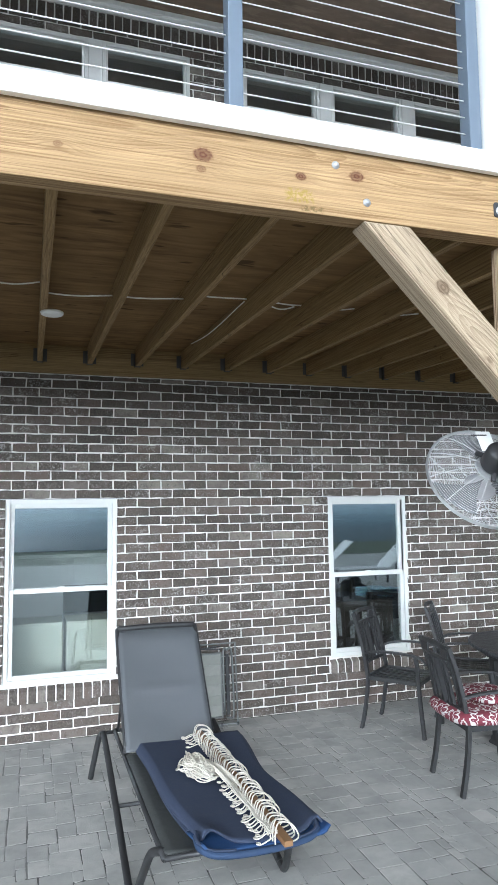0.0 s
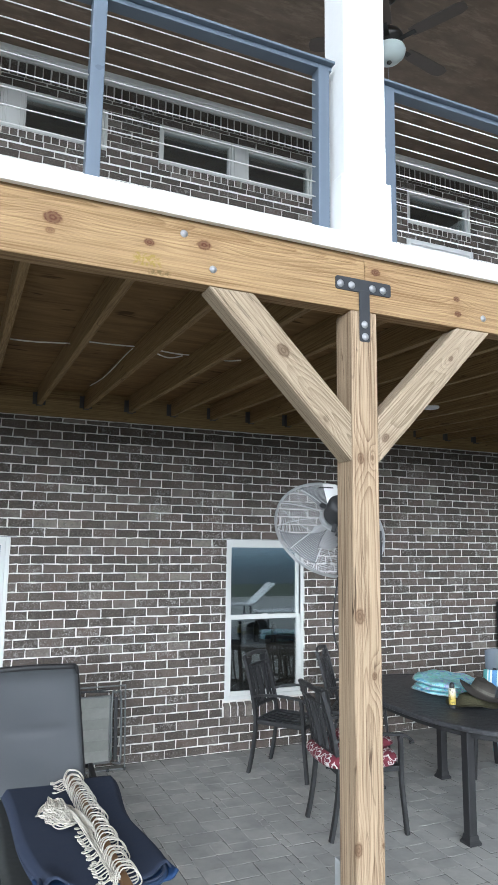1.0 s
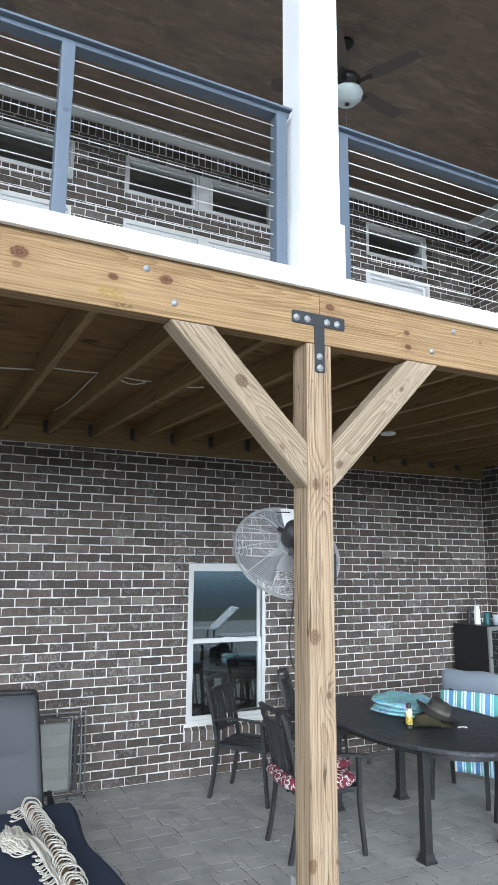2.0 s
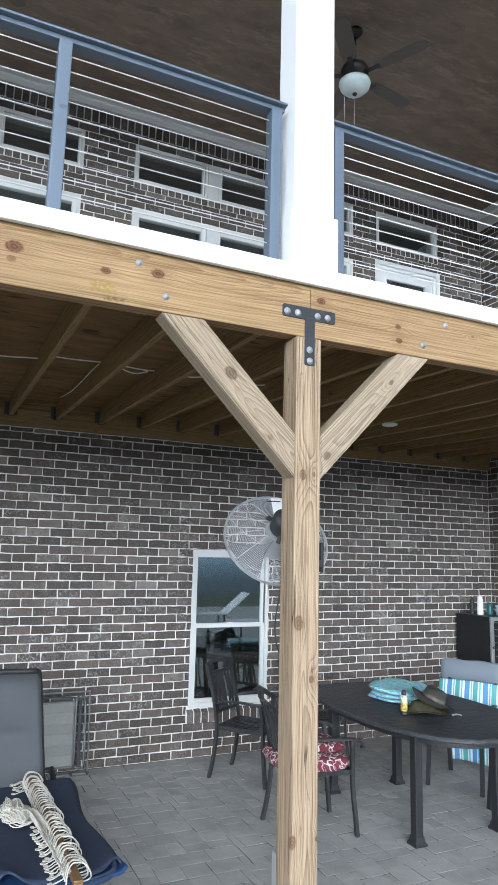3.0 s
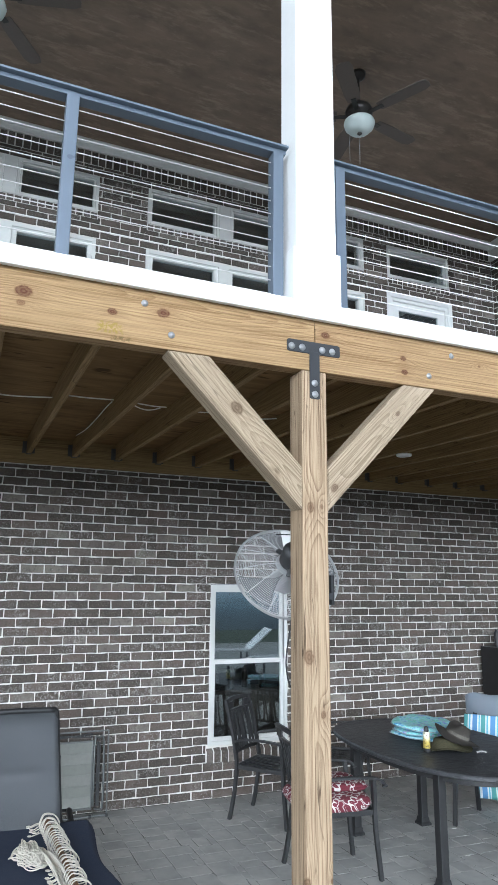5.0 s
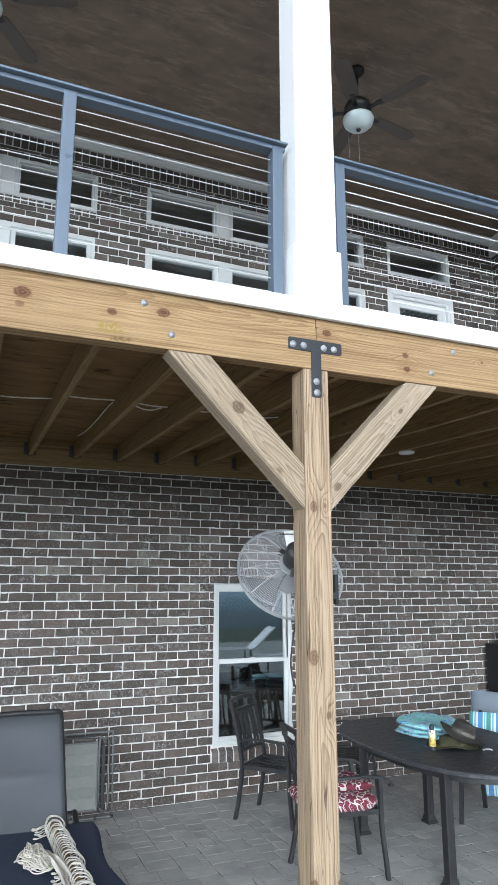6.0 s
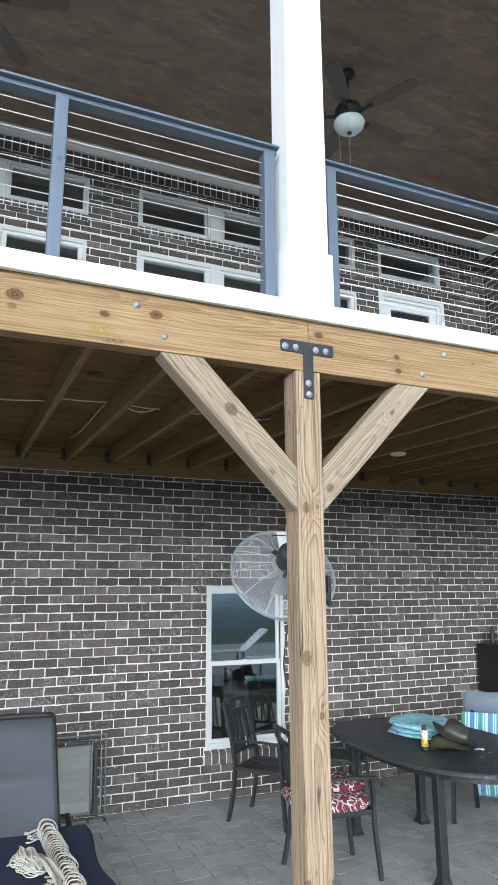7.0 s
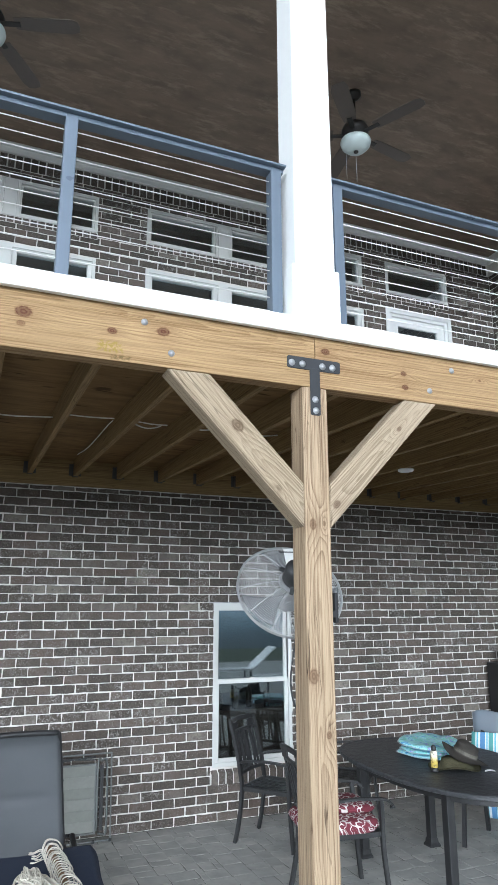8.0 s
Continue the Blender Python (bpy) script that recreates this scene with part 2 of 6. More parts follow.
def ply_material(name, light, dark):
    n = Nodes(name)
    at = n.coords((0.5, 3.0, 3.0))
    sheet = n.noise(n.coords((0.8, 0.42, 1)), 2.0, 1.0)
    grain = n.noise(at, 4.0, 5.0, 0.6, 1.5)
    c = n.mix(n.span(grain, 0.35, 0.68), light, dark)
    c = n.mix(n.span(sheet, 0.35, 0.65, 0.0, 0.5), c, [v * 0.75 for v in light])
    spot = n.span(n.noise(n.coords((1.2, 3.2, 1)), 3.4, 2.0), 0.66, 0.72, 0.0, 0.75)
    c = n.mix(spot, c, [v * 0.35 for v in dark])
    n.bsdf.inputs["Specular IOR Level"].default_value = 0.12
    n.bump(grain, 0.2, 0.004)
    return n.done(c, 0.9)


MORTAR = mortar_material()
BRICK_ONE = brick_material("brick_single", "object")
BRICK_MANY = brick_material("brick_joined", "island")
WHITE = plain("white_trim", (0.82, 0.82, 0.80), 0.45, 0, 25, 0.06, 0.03)
VINYL = plain("white_vinyl", (0.60, 0.60, 0.575), 0.35, 0, 20, 0.06, 0.02)
RAIL = plain("blue_grey_rail", (0.118, 0.147, 0.186), 0.34, 0.1, 60, 0.08, 0.04)
STEEL = plain("cable_steel", (0.80, 0.79, 0.76), 0.45, 0.0, 80, 0.1, 0)
GALV = plain("galvanised", (0.36, 0.365, 0.37), 0.55, 0.6, 60, 0.2, 0.05)
BLACK_METAL = plain("black_plate", (0.026, 0.028, 0.032), 0.7, 0.0, 90, 0.2, 0.12)
GLASS = glass_material()
COATED_GLASS = glass_material("coated_glass", 0.24, (0.86, 0.95, 1.0, 1))
PAVER_ONE = paver_material("paver_single", "object")
PAVER_MANY = paver_material("paver_joined", "island")
n = Nodes("joint_sand")
at = n.coords(world=True)
c = n.mix(n.span(n.noise(at, 3.2, 4.0, 0.65), 0.44, 0.60), (0.21, 0.206, 0.194), (0.070, 0.068, 0.062))
n.bump(n.noise(at, 180.0, 3.0), 0.4, 0.004)
SAND = n.done(n.mix(n.span(n.noise(at, 160.0, 3.0), 0.4, 0.7, 0.0, 0.3), c, (0.21, 0.207, 0.195)), 0.95)
PLY = ply_material("deck_plywood", (0.260, 0.160, 0.070), (0.118, 0.070, 0.032))
JOIST = wood_material("joist_pine", 1, (), (0.285, 0.190, 0.085), (0.14, 0.084, 0.035), rings=60.0)
LEDGER = wood_material("ledger_pine", 0, (), (0.27, 0.185, 0.085), (0.15, 0.094, 0.042), rings=60.0, seed=3.0)
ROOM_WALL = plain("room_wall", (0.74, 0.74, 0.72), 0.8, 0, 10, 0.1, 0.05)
# the room wall in a darker copy, the dimness put into its colour
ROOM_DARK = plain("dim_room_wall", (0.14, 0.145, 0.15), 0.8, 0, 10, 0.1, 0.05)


# ---- mesh helpers ----
def mesh_of(name, bm, material, smooth=False):
    me = bpy.data.meshes.new(name)
    bm.to_mesh(me)
    bm.free()
    me.materials.append(material)
    if smooth:
        for p in me.polygons:
            p.use_smooth = True
    return me


def part(name, bm, material, parent, label="", smooth=False):
    ob = new(name, mesh_of(name, bm, material, smooth))
    ob.parent = parent
    return tagged(ob, label)


def thing(name, m, label, category, group="", kind=""):
    """An Empty at the base of a thing; its parts go under it in its own space."""
    ob = new(name)
    ob.empty_display_size = 0.1
    ob.matrix_basis = m
    return tagged(ob, label, category, group, kind)


def setting(name, bm, material, label="", category="", smooth=False):
    ob = new(name, mesh_of(name, bm, material, smooth))
    return tagged(ob, label, category or name.split("_")[0], "", "structure")


def box(bm, x0, x1, y0, y1, z0, z1, bevel=0.0, m=None):
    r = bmesh.ops.create_cube(bm, size=1.0)
    vs = r["verts"]
    for v in vs:
        v.co = Vector(((x0 + x1) / 2 + v.co.x * (x1 - x0), (y0 + y1) / 2 + v.co.y * (y1 - y0), (z0 + z1) / 2 + v.co.z * (z1 - z0)))
    if m is not None:
        bmesh.ops.transform(bm, matrix=m, verts=vs)
    if bevel:
        es = list({e for v in vs for e in v.link_edges})
        bmesh.ops.bevel(bm, geom=es, offset=bevel, segments=2, affect="EDGES", profile=0.6)
    return bm


def boxed(*a, **k):
    return box(bmesh.new(), *a, **k)


def sweep(bm, points, shape, closed=False, up=(0, 0, 1), caps=True):
    """Carry a closed outline (rows of side, up) along points. Returns bm."""
    pts = [Vector(p) for p in points]
    n = len(pts)
    rings = []
    for i, p in enumerate(pts):
        a = pts[(i - 1) % n] if (closed or i > 0) else p
        b = pts[(i + 1) % n] if (closed or i < n - 1) else p
        d = (b - a).normalized()
        u = Vector(up)
        if abs(d.dot(u)) > 0.98:
            u = Vector((0, 1, 0)) if abs(d.y) < 0.9 else Vector((1, 0, 0))
        s = d.cross(u).normalized()
        w = s.cross(d).normalized()
        rings.append([bm.verts.new(p + s * x + w * y) for x, y in shape])
    k = len(shape)
    for i in range(n if closed else n - 1):
        r0, r1 = rings[i], rings[(i + 1) % n]
        for j in range(k):
            bm.faces.new((r0[j], r0[(j + 1) % k], r1[(j + 1) % k], r1[j]))
    if caps and not closed:
        bm.faces.new(rings[0][::-1])
        bm.faces.new(rings[-1])
    return bm


def circle(r, n=8, sx=1.0, sy=1.0):
    return [(r * sx * math.cos(2 * math.pi * i / n), r * sy * math.sin(2 * math.pi * i / n)) for i in range(n)]


def smooth_path(points, n=5):
    """A curve through the points."""
    pts = [Vector(p) for p in points]
    out = []
    for i in range(len(pts) - 1):
        p0, p1, p2, p3 = pts[max(i - 1, 0)], pts[i], pts[i + 1], pts[min(i + 2, len(pts) - 1)]
        for j in range(n):
            t = j / n
            out.append(0.5 * ((2 * p1) + (p2 - p0) * t + (2 * p0 - 5 * p1 + 4 * p2 - p3) * t * t + (3 * p1 - p0 - 3 * p2 + p3) * t ** 3))
    out.append(pts[-1])
    return out


def lathe(bm, profile, n=16, m=None):
    """Turn rows of radius, height about z."""
    rings = []
    for r, z in profile:
        if r < 1e-5:
            rings.append([bm.verts.new((0, 0, z))])
        else:
            rings.append([bm.verts.new((r * math.cos(2 * math.pi * i / n), r * math.sin(2 * math.pi * i / n), z)) for i in range(n)])
    for a, b in zip(rings, rings[1:]):
        for i in range(n):
            j = (i + 1) % n
            if len(a) == 1 and len(b) == 1:
                continue
            if len(a) == 1:
                bm.faces.new((a[0], b[j], b[i]))
            elif len(b) == 1:
                bm.faces.new((a[i], a[j], b[0]))
            else:
                bm.faces.new((a[i], a[j], b[j], b[i]))
    if m is not None:
        bmesh.ops.transform(bm, matrix=m, verts=[v for r in rings for v in r])
    return bm


def sheet(bm, f, nu, nv, thick=0.0):
    """A grid of points f(u, v), with u and v from 0 to 1, made thick downwards along its normals."""
    vs = [[bm.verts.new(f(i / nu, j / nv)) for j in range(nv + 1)] for i in range(nu + 1)]
    fs = [bm.faces.new((vs[i][j], vs[i + 1][j], vs[i + 1][j + 1], vs[i][j + 1])) for i in range(nu) for j in range(nv)]
    if thick:
        bm.normal_update()
        bmesh.ops.solidify(bm, geom=fs, thickness=thick)
    return bm


# ---- large structure ----
COURSE, LONG, JOINT = 0.0783, 0.2075, 0.0100
# wall and deck are prolonged unseen to the west, to shade the left floor
WALL_X0, WALL_X1 = -7.0, 6.16
EAVE_Z = 6.39
LOW_HOLES = [(-0.612, 0.297, 0.455, 1.955), (2.280, 3.130, 0.455, 1.955)]
UP_HOLES = []
for a in (-1.735, 1.474):
    for i in range(3):
        UP_HOLES.append((a + i * 0.937, a + i * 0.937 + 0.816, 5.70, 6.115))
    UP_HOLES.append((a, a + 2.69, 3.75, 5.40))
UP_HOLES.append((4.500, 5.440, 5.690, 6.100))
UP_HOLES.append((4.480, 5.470, 3.30, 5.495))


def wall_slab(bm, x0, x1, z0, z1, holes, y0, y1):
    """A wall with openings right through it, as blocks between the openings."""
    xs = sorted({x0, x1, *[v for h in holes for v in h[:2] if x0 < v < x1]})
    for a, b in zip(xs, xs[1:]):
        mid = (a + b) / 2
        gaps = sorted((h[2], h[3]) for h in holes if h[0] < mid < h[1])
        z = z0
        for g0, g1 in gaps + [(z1, z1)]:
            if g0 - z > 1e-4:
                box(bm, a, b, y0, y1, z, g0)
            z = max(z, g1)
    return bm


def brick_rows(x0, x1, z0, z1, holes, shift=0.1575):
    """Rows of x0, x1, z0, z1 of stretcher bricks, cut at the openings."""
    out = []
    row = 0
    z = z0
    while z < z1 - 0.01:
        top = min(z + COURSE, z1)
        mid = (z + top) / 2
        free = [(x0, x1)]
        for h in holes:
            if h[2] < mid < h[3]:
                free = [q for a, b in free for q in ((a, min(b, h[0])), (max(a, h[1]), b)) if q[1] - q[0] > 0.015]
        start = shift + (0.0 if row % 2 else LONG / 2)
        for a, b in free:
            k = math.floor((a - start) / LONG)
            while start + k * LONG < b - 0.012:
                p, q = max(a, start + k * LONG), min(b, start + (k + 1) * LONG)
                if q - p > 0.022:
                    out.append((p + JOINT / 2 if p > a else p, q - JOINT / 2 if q < b else q, z + JOINT / 2, top - JOINT / 2))
                k += 1
        z += COURSE
        row += 1
    return out


def brick_verts(w, h, rnd, back=0.030):
    """The points of one brick with worn, wavy front edges; its face looks along -y."""
    e = 0.005
    j = lambda s: rnd.uniform(-s, s)
    ring = [(-1, -1), (-0.36, -1), (0.33, -1), (1, -1), (1, 1), (0.36, 1), (-0.33, 1), (-1, 1)]
    v = [(x * w / 2, back, z * h / 2) for x, z in ring]
    v += [(x * w / 2 + j(0.0032), e + j(0.002), z * h / 2 + j(0.0034)) for x, z in ring]
    v += [(x * (w / 2 - e) + j(0.003), j(0.0016), z * (h / 2 - e) + j(0.0030)) for x, z in ring]
    return v


BRICK_FACES = [tuple(range(16, 24))] + [(s + a, s + (a + 1) % 8, s + 8 + (a + 1) % 8, s + 8 + a) for s in (0, 8) for a in range(8)]
FLAT_FACES = [(8, 9, 10, 11)] + [(a, b, b + 4, a + 4) for s in (0, 4) for a, b in ((s, s + 1), (s + 1, s + 2), (s + 2, s + 3), (s + 3, s))]


def joined_bricks(name, rows, parent, y=0.0, turn=None, label=""):
    """Many bricks as one mesh."""
    rnd = random.Random(name)
    verts, faces = [], []
    for a, b, c, d in rows:
        base = len(verts)
        lift = rnd.uniform(-0.0015, 0.0015)
        for p in brick_verts(b - a, d - c, rnd):
            verts.append(((a + b) / 2 + p[0], y + p[1] + lift, (c + d) / 2 + p[2]))
        faces += [tuple(base + i for i in f) for f in BRICK_FACES]
    me = bpy.data.meshes.new(name)
    me.from_pydata(verts, [], faces)
    me.materials.append(BRICK_MANY)
    ob = new(name, me)
    if turn is not None:
        ob.matrix_basis = turn
    ob.parent = parent
    return tagged(ob, label, kind="stuff")


MORTAR_Y = 0.0065
bm = wall_slab(bmesh.new(), WALL_X0, WALL_X1 + 0.22, 0.0, 3.30, LOW_HOLES, MORTAR_Y, 0.22)
wall_north = setting("wall_north", bm, MORTAR, "ground-floor wall of dark brown-grey brick with pale mortar", "wall")
bm = wall_slab(bmesh.new(), WALL_X0, WALL_X1 + 0.22, 3.30, EAVE_Z + 0.2, UP_HOLES, MORTAR_Y, 0.22)
wall_upper = setting("wall_upper", bm, MORTAR, "upper-storey wall of dark brick behind the balcony", "wall")
wall_east = setting("wall_east", box(bmesh.new(), WALL_X1 + MORTAR_Y, WALL_X1 + 0.22, -3.5, MORTAR_Y, 0.0, EAVE_Z + 0.2), MORTAR, "brick return wall at the end of the porch", "wall")
wall_west = setting("wall_west", box(bmesh.new(), WALL_X0 - 0.2, WALL_X0, -0.3, 4.2, 0.0, EAVE_Z + 0.2), ROOM_WALL, "plain end wall of the house", "wall")

# rooms behind the windows
bm = bmesh.new()
box(bm, WALL_X0, 8.0, 4.0, 4.2, 0.0, 3.1)
# back wall coloured dark so the unlit room stays behind the reflections
setting("wall_back", bm, plain("shaded_room_wall", (0.055, 0.062, 0.07), 0.8, 0, 10, 0.1, 0.05), "plain back wall of the rooms", "wall")
# added wall near the upper panes, catching daylight so the glass is less black
setting("wall_upper_back", boxed(WALL_X0, 8.0, 0.95, 1.05, 3.2, 6.5), plain("slate_grey_wall", (0.16, 0.17, 0.18), 0.8, 0, 10, 0.1, 0.05), "plain wall added close behind the upper windows", "wall")
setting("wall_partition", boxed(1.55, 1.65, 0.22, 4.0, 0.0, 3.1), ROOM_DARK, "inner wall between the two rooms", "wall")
setting("wall_inner_east", boxed(7.9, 8.0, 0.22, 4.0, 0.0, 6.5), ROOM_WALL, "dim inner wall", "wall")
setting("floor_rooms", boxed(WALL_X0, 8.0, 0.22, 4.0, -0.05, 0.0), ROOM_WALL, "plain floor of the rooms", "floor")
setting("ceiling_rooms", boxed(WALL_X0, 8.0, 0.22, 4.0, 3.0, 3.2), ROOM_WALL, "plain ceiling of the rooms", "ceiling")
setting("ceiling_upper_rooms", boxed(WALL_X0, 8.0, 0.22, 4.0, 6.50, 6.525), plain("pale_grey_ceiling", (0.30, 0.31, 0.32), 0.8, 0, 10, 0.1, 0.05), "plain ceiling of the upper rooms", "ceiling")

# ground and patio
n = Nodes("lawn")
at = n.coords(world=True)
c = n.mix(n.span(n.noise(at, 0.25, 4.0), 0.35, 0.65), (0.070, 0.100, 0.045), (0.095, 0.120, 0.062))
c = n.mix(n.span(n.noise(at, 30.0, 4.0, 0.7), 0.4, 0.7, 0.0, 0.6), c, (0.035, 0.055, 0.018))
n.bump(n.noise(at, 40.0, 4.0, 0.7), 0.8, 0.03)
LAWN = n.done(c, 0.9)
setting("ground", boxed(-2500, 2500, -2500, 2500, -0.6, -0.06), LAWN, "grass lawn reaching to the horizon", "ground")
# terrace out of direct view, kept pale to bounce light up under the deck
setting("pavement_pool", boxed(-14.0, 16.0, -16.5, -9.504, -0.055, -0.012), plain("pale_concrete", (0.46, 0.45, 0.42), 0.85, 0, 12, 0.25, 0.2), "pale concrete pool terrace beyond the pavers", "pavement")
setting("pavement_side", boxed(6.39, 16.0, -9.502, -4.0, -0.055, -0.012), bpy.data.materials["pale_concrete"], "pale concrete terrace beside the pavers", "pavement")
pavement = setting("pavement", boxed(WALL_X0 - 1.0, WALL_X1, -9.5, MORTAR_Y, -0.06, -0.0022), SAND, "grey concrete paver patio with dark sand joints", "pavement")


# windows of the ground floor
def frame_ring(bm, x0, x1, z0, z1, w, y0, y1, bevel=0.004):
    """Four mitred members round an opening."""
    box(bm, x0, x0 + w, y0, y1, z0, z1, bevel)
    box(bm, x1 - w, x1, y0, y1, z0, z1, bevel)
    box(bm, x0 + w, x1 - w, y0, y1, z0, z0 + w, bevel)
    box(bm, x0 + w, x1 - w, y0, y1, z1 - w, z1, bevel)
    return bm


def sash_window(name, x0, x1, z0, z1, zm, label):
    """A single-hung white vinyl window: frame, two sashes, two panes and a sash lock."""
    w = tagged(thing(name, pose(0, 0, 0), label, "window", kind="structure"))
    part("window_frame", frame_ring(bmesh.new(), x0 + 0.002, x1 - 0.002, z0, z1 - 0.002, 0.036, 0.018, 0.12), VINYL, w)
    bm = frame_ring(bmesh.new(), x0 + 0.024, x1 - 0.024, z0 + 0.022, z1 - 0.024, 0.014, 0.026, 0.10)
    part("inner_stop", bm, VINYL, w)
    for nm, a, b, y in (("lower_sash", z0 + 0.034, zm + 0.018, 0.034), ("upper_sash", zm - 0.016, z1 - 0.036, 0.056)):
        sash = part(nm, frame_ring(bmesh.new(), x0 + 0.036, x1 - 0.036, a, b, 0.038, y, y + 0.022), VINYL, w)
        pane = part("pane", boxed(x0 + 0.07, x1 - 0.07, y + 0.010, y + 0.014, a + 0.034, b - 0.034), GLASS, sash, "clear reflecting glass pane")
        pane.visible_shadow = False
    part("sash_lock", boxed((x0 + x1) / 2 - 0.03, (x0 + x1) / 2 + 0.03, 0.028, 0.04, zm + 0.018, zm + 0.032, 0.004), VINYL, w)
    part("lintel", boxed(x0 - 0.05, x1 + 0.05, 0.004, 0.10, z1, z1 + 0.006), GALV, w, "thin steel lintel edge")
    return w


WIN_1 = sash_window("window_1", *LOW_HOLES[0], 1.200, "white vinyl sash window with reflecting panes in brick")
WIN_2 = sash_window("window_2", *LOW_HOLES[1], 1.212, "narrow white vinyl sash window reflecting the sky")


def rowlock(x0, x1, z1, out=0.018, name="sill_brick", parent=None, tall=0.078, slope=0.012):
    """A sill of bricks set on edge, their tops falling outwards."""
    count = round((x1 - x0) / 0.0745)
    step = (x1 - x0) / count
    rnd = random.Random(str(x0))
    for i in range(count):
        bm = bmesh.new()
        box(bm, x0 + i * step + 0.0055, x0 + (i + 1) * step - 0.0055, -out, 0.03, z1 - tall, z1, 0.004)
        tip = rnd.uniform(-0.003, 0.003)
        for v in bm.verts:
            v.co.z += -slope * (1 if v.co.y < 0 and v.co.z > z1 - tall / 2 else 0) + rnd.uniform(-0.0015, 0.0015) + tip
            v.co.y += rnd.uniform(-0.002, 0.002)
        part(name, bm, BRICK_ONE, parent)


for win, (a, b, c, d) in zip((WIN_1, WIN_2), LOW_HOLES):
    bm = boxed(a - 0.02, b + 0.02, -0.0275, 0.03, c - 0.136, c - 0.009)
    for v in bm.verts:
        if v.co.y < 0 and v.co.z > c - 0.07:
            v.co.z -= 0.0395
    part("sill_bed", bm, MORTAR, win)
    rowlock(a - 0.02, b + 0.02, c - 0.002, out=0.032, parent=win, tall=0.138, slope=0.040)


# upper windows: fixed lights over tall ones
def upper_lights(name, holes, low, label):
    w = thing(name, pose(0, 0, 0), label, "window", kind="structure")
    for x0, x1, z0, z1 in holes:
        f = part("transom_frame", frame_ring(bmesh.new(), x0 + 0.002, x1 - 0.002, z0 + 0.002, z1 - 0.002, 0.032, -0.004, 0.10), VINYL, w)
        part("glazing_stop", frame_ring(bmesh.new(), x0 + 0.0345, x1 - 0.0345, z0 + 0.0345, z1 - 0.0345, 0.020, 0.016, 0.08), VINYL, f)
        p = part("pane", boxed(x0 + 0.045, x1 - 0.045, 0.045, 0.05, z0 + 0.045, z1 - 0.045), COATED_GLASS, f, "dark glass pane")
        p.visible_shadow = False
    x0, x1, z0, z1 = low
    if x1 - x0 > 1.5:
        part("window_frame", frame_ring(bmesh.new(), x0 + 0.002, x1 - 0.002, z0, z1 - 0.002, 0.035, -0.004, 0.10), VINYL, w)
        for i in range(3):
            a = x0 + i * 0.937
            s = part("sash", frame_ring(bmesh.new(), a + (0.03 if i == 0 else 0.0), a + 0.816 - (0.03 if i == 2 else 0), z0 + 0.03, z1 - 0.03, 0.05, 0.012, 0.07), VINYL, w)
            p = part("pane", boxed(a + 0.04, a + 0.776, 0.045, 0.05, z0 + 0.07, z1 - 0.07), COATED_GLASS, s, "dark glass pane")
            p.visible_shadow = False
    for i in range(len(holes) - 1):
        part("mullion", boxed(holes[i][1] + 0.001, holes[i + 1][0] - 0.001, -0.008, 0.1, z0 + 0.03, z1 - 0.033, 0.004), VINYL, w)
        part("mullion", boxed(holes[i][1] - 0.001, holes[i + 1][0] + 0.001, -0.008, 0.0055, holes[i][2] - 0.0, holes[i][3], 0.003), VINYL, w)
    return w


UW_1 = upper_lights("window_3", UP_HOLES[0:3], UP_HOLES[3], "row of three white-framed windows with transoms above")
UW_2 = upper_lights("window_4", UP_HOLES[4:7], UP_HOLES[7], "row of three white-framed windows with transoms in dark brick")
UW_3 = upper_lights("window_5", UP_HOLES[8:9], (0, 0, 0, 0), "single white-framed transom window above a door")
DOOR_WHITE = plain("door_paint", (0.70, 0.70, 0.68), 0.4, 0, 30, 0.06, 0.02)
door = thing("door_1", pose(0, 0, 0), "white panelled balcony door with a dark glass light", "door", kind="structure")
x0, x1, z0, z1 = UP_HOLES[9]
part("door_frame", frame_ring(bmesh.new(), x0 + 0.002, x1 - 0.002, z0, z1 - 0.002, 0.055, -0.006, 0.12), DOOR_WHITE, door)
part("inner_casing", frame_ring(bmesh.new(), x0 + 0.05, x1 - 0.05, z0, z1 - 0.05, 0.045, 0.016, 0.11), DOOR_WHITE, door)
leaf = part("door_leaf", wall_slab(bmesh.new(), x0 + 0.09, x1 - 0.09, z0 + 0.02, z1 - 0.09, [(x0 + 0.20, x1 - 0.20, z0 + 0.9, z1 - 0.2)], 0.045, 0.085), DOOR_WHITE, door)
p = part("pane", boxed(x0 + 0.20, x1 - 0.20, 0.06, 0.065, z0 + 0.9, z1 - 0.2), COATED_GLASS, leaf, "dark glass pane")
p.visible_shadow = False
part("door_handle", lathe(bmesh.new(), [(0, 0), (0.012, 0), (0.012, 0.03), (0.03, 0.04), (0.028, 0.07), (0, 0.075)], 12, pose(x0 + 0.15, 0.045, z0 + 0.98, 90)), GALV, leaf)

# sills of small square header bricks under the transoms
for win, (a, b, c) in ((UW_1, (-1.735, 0.955, 5.70)), (UW_2, (1.474, 4.164, 5.70)), (UW_3, (4.50, 5.44, 5.69))):
    part("sill_bed", boxed(a, b, -0.0035, 0.006, c - 0.078, c - 0.003), MORTAR, win)
    rowlock(a, b, c - 0.006, out=0.007, parent=win, tall=0.068, slope=0.002)

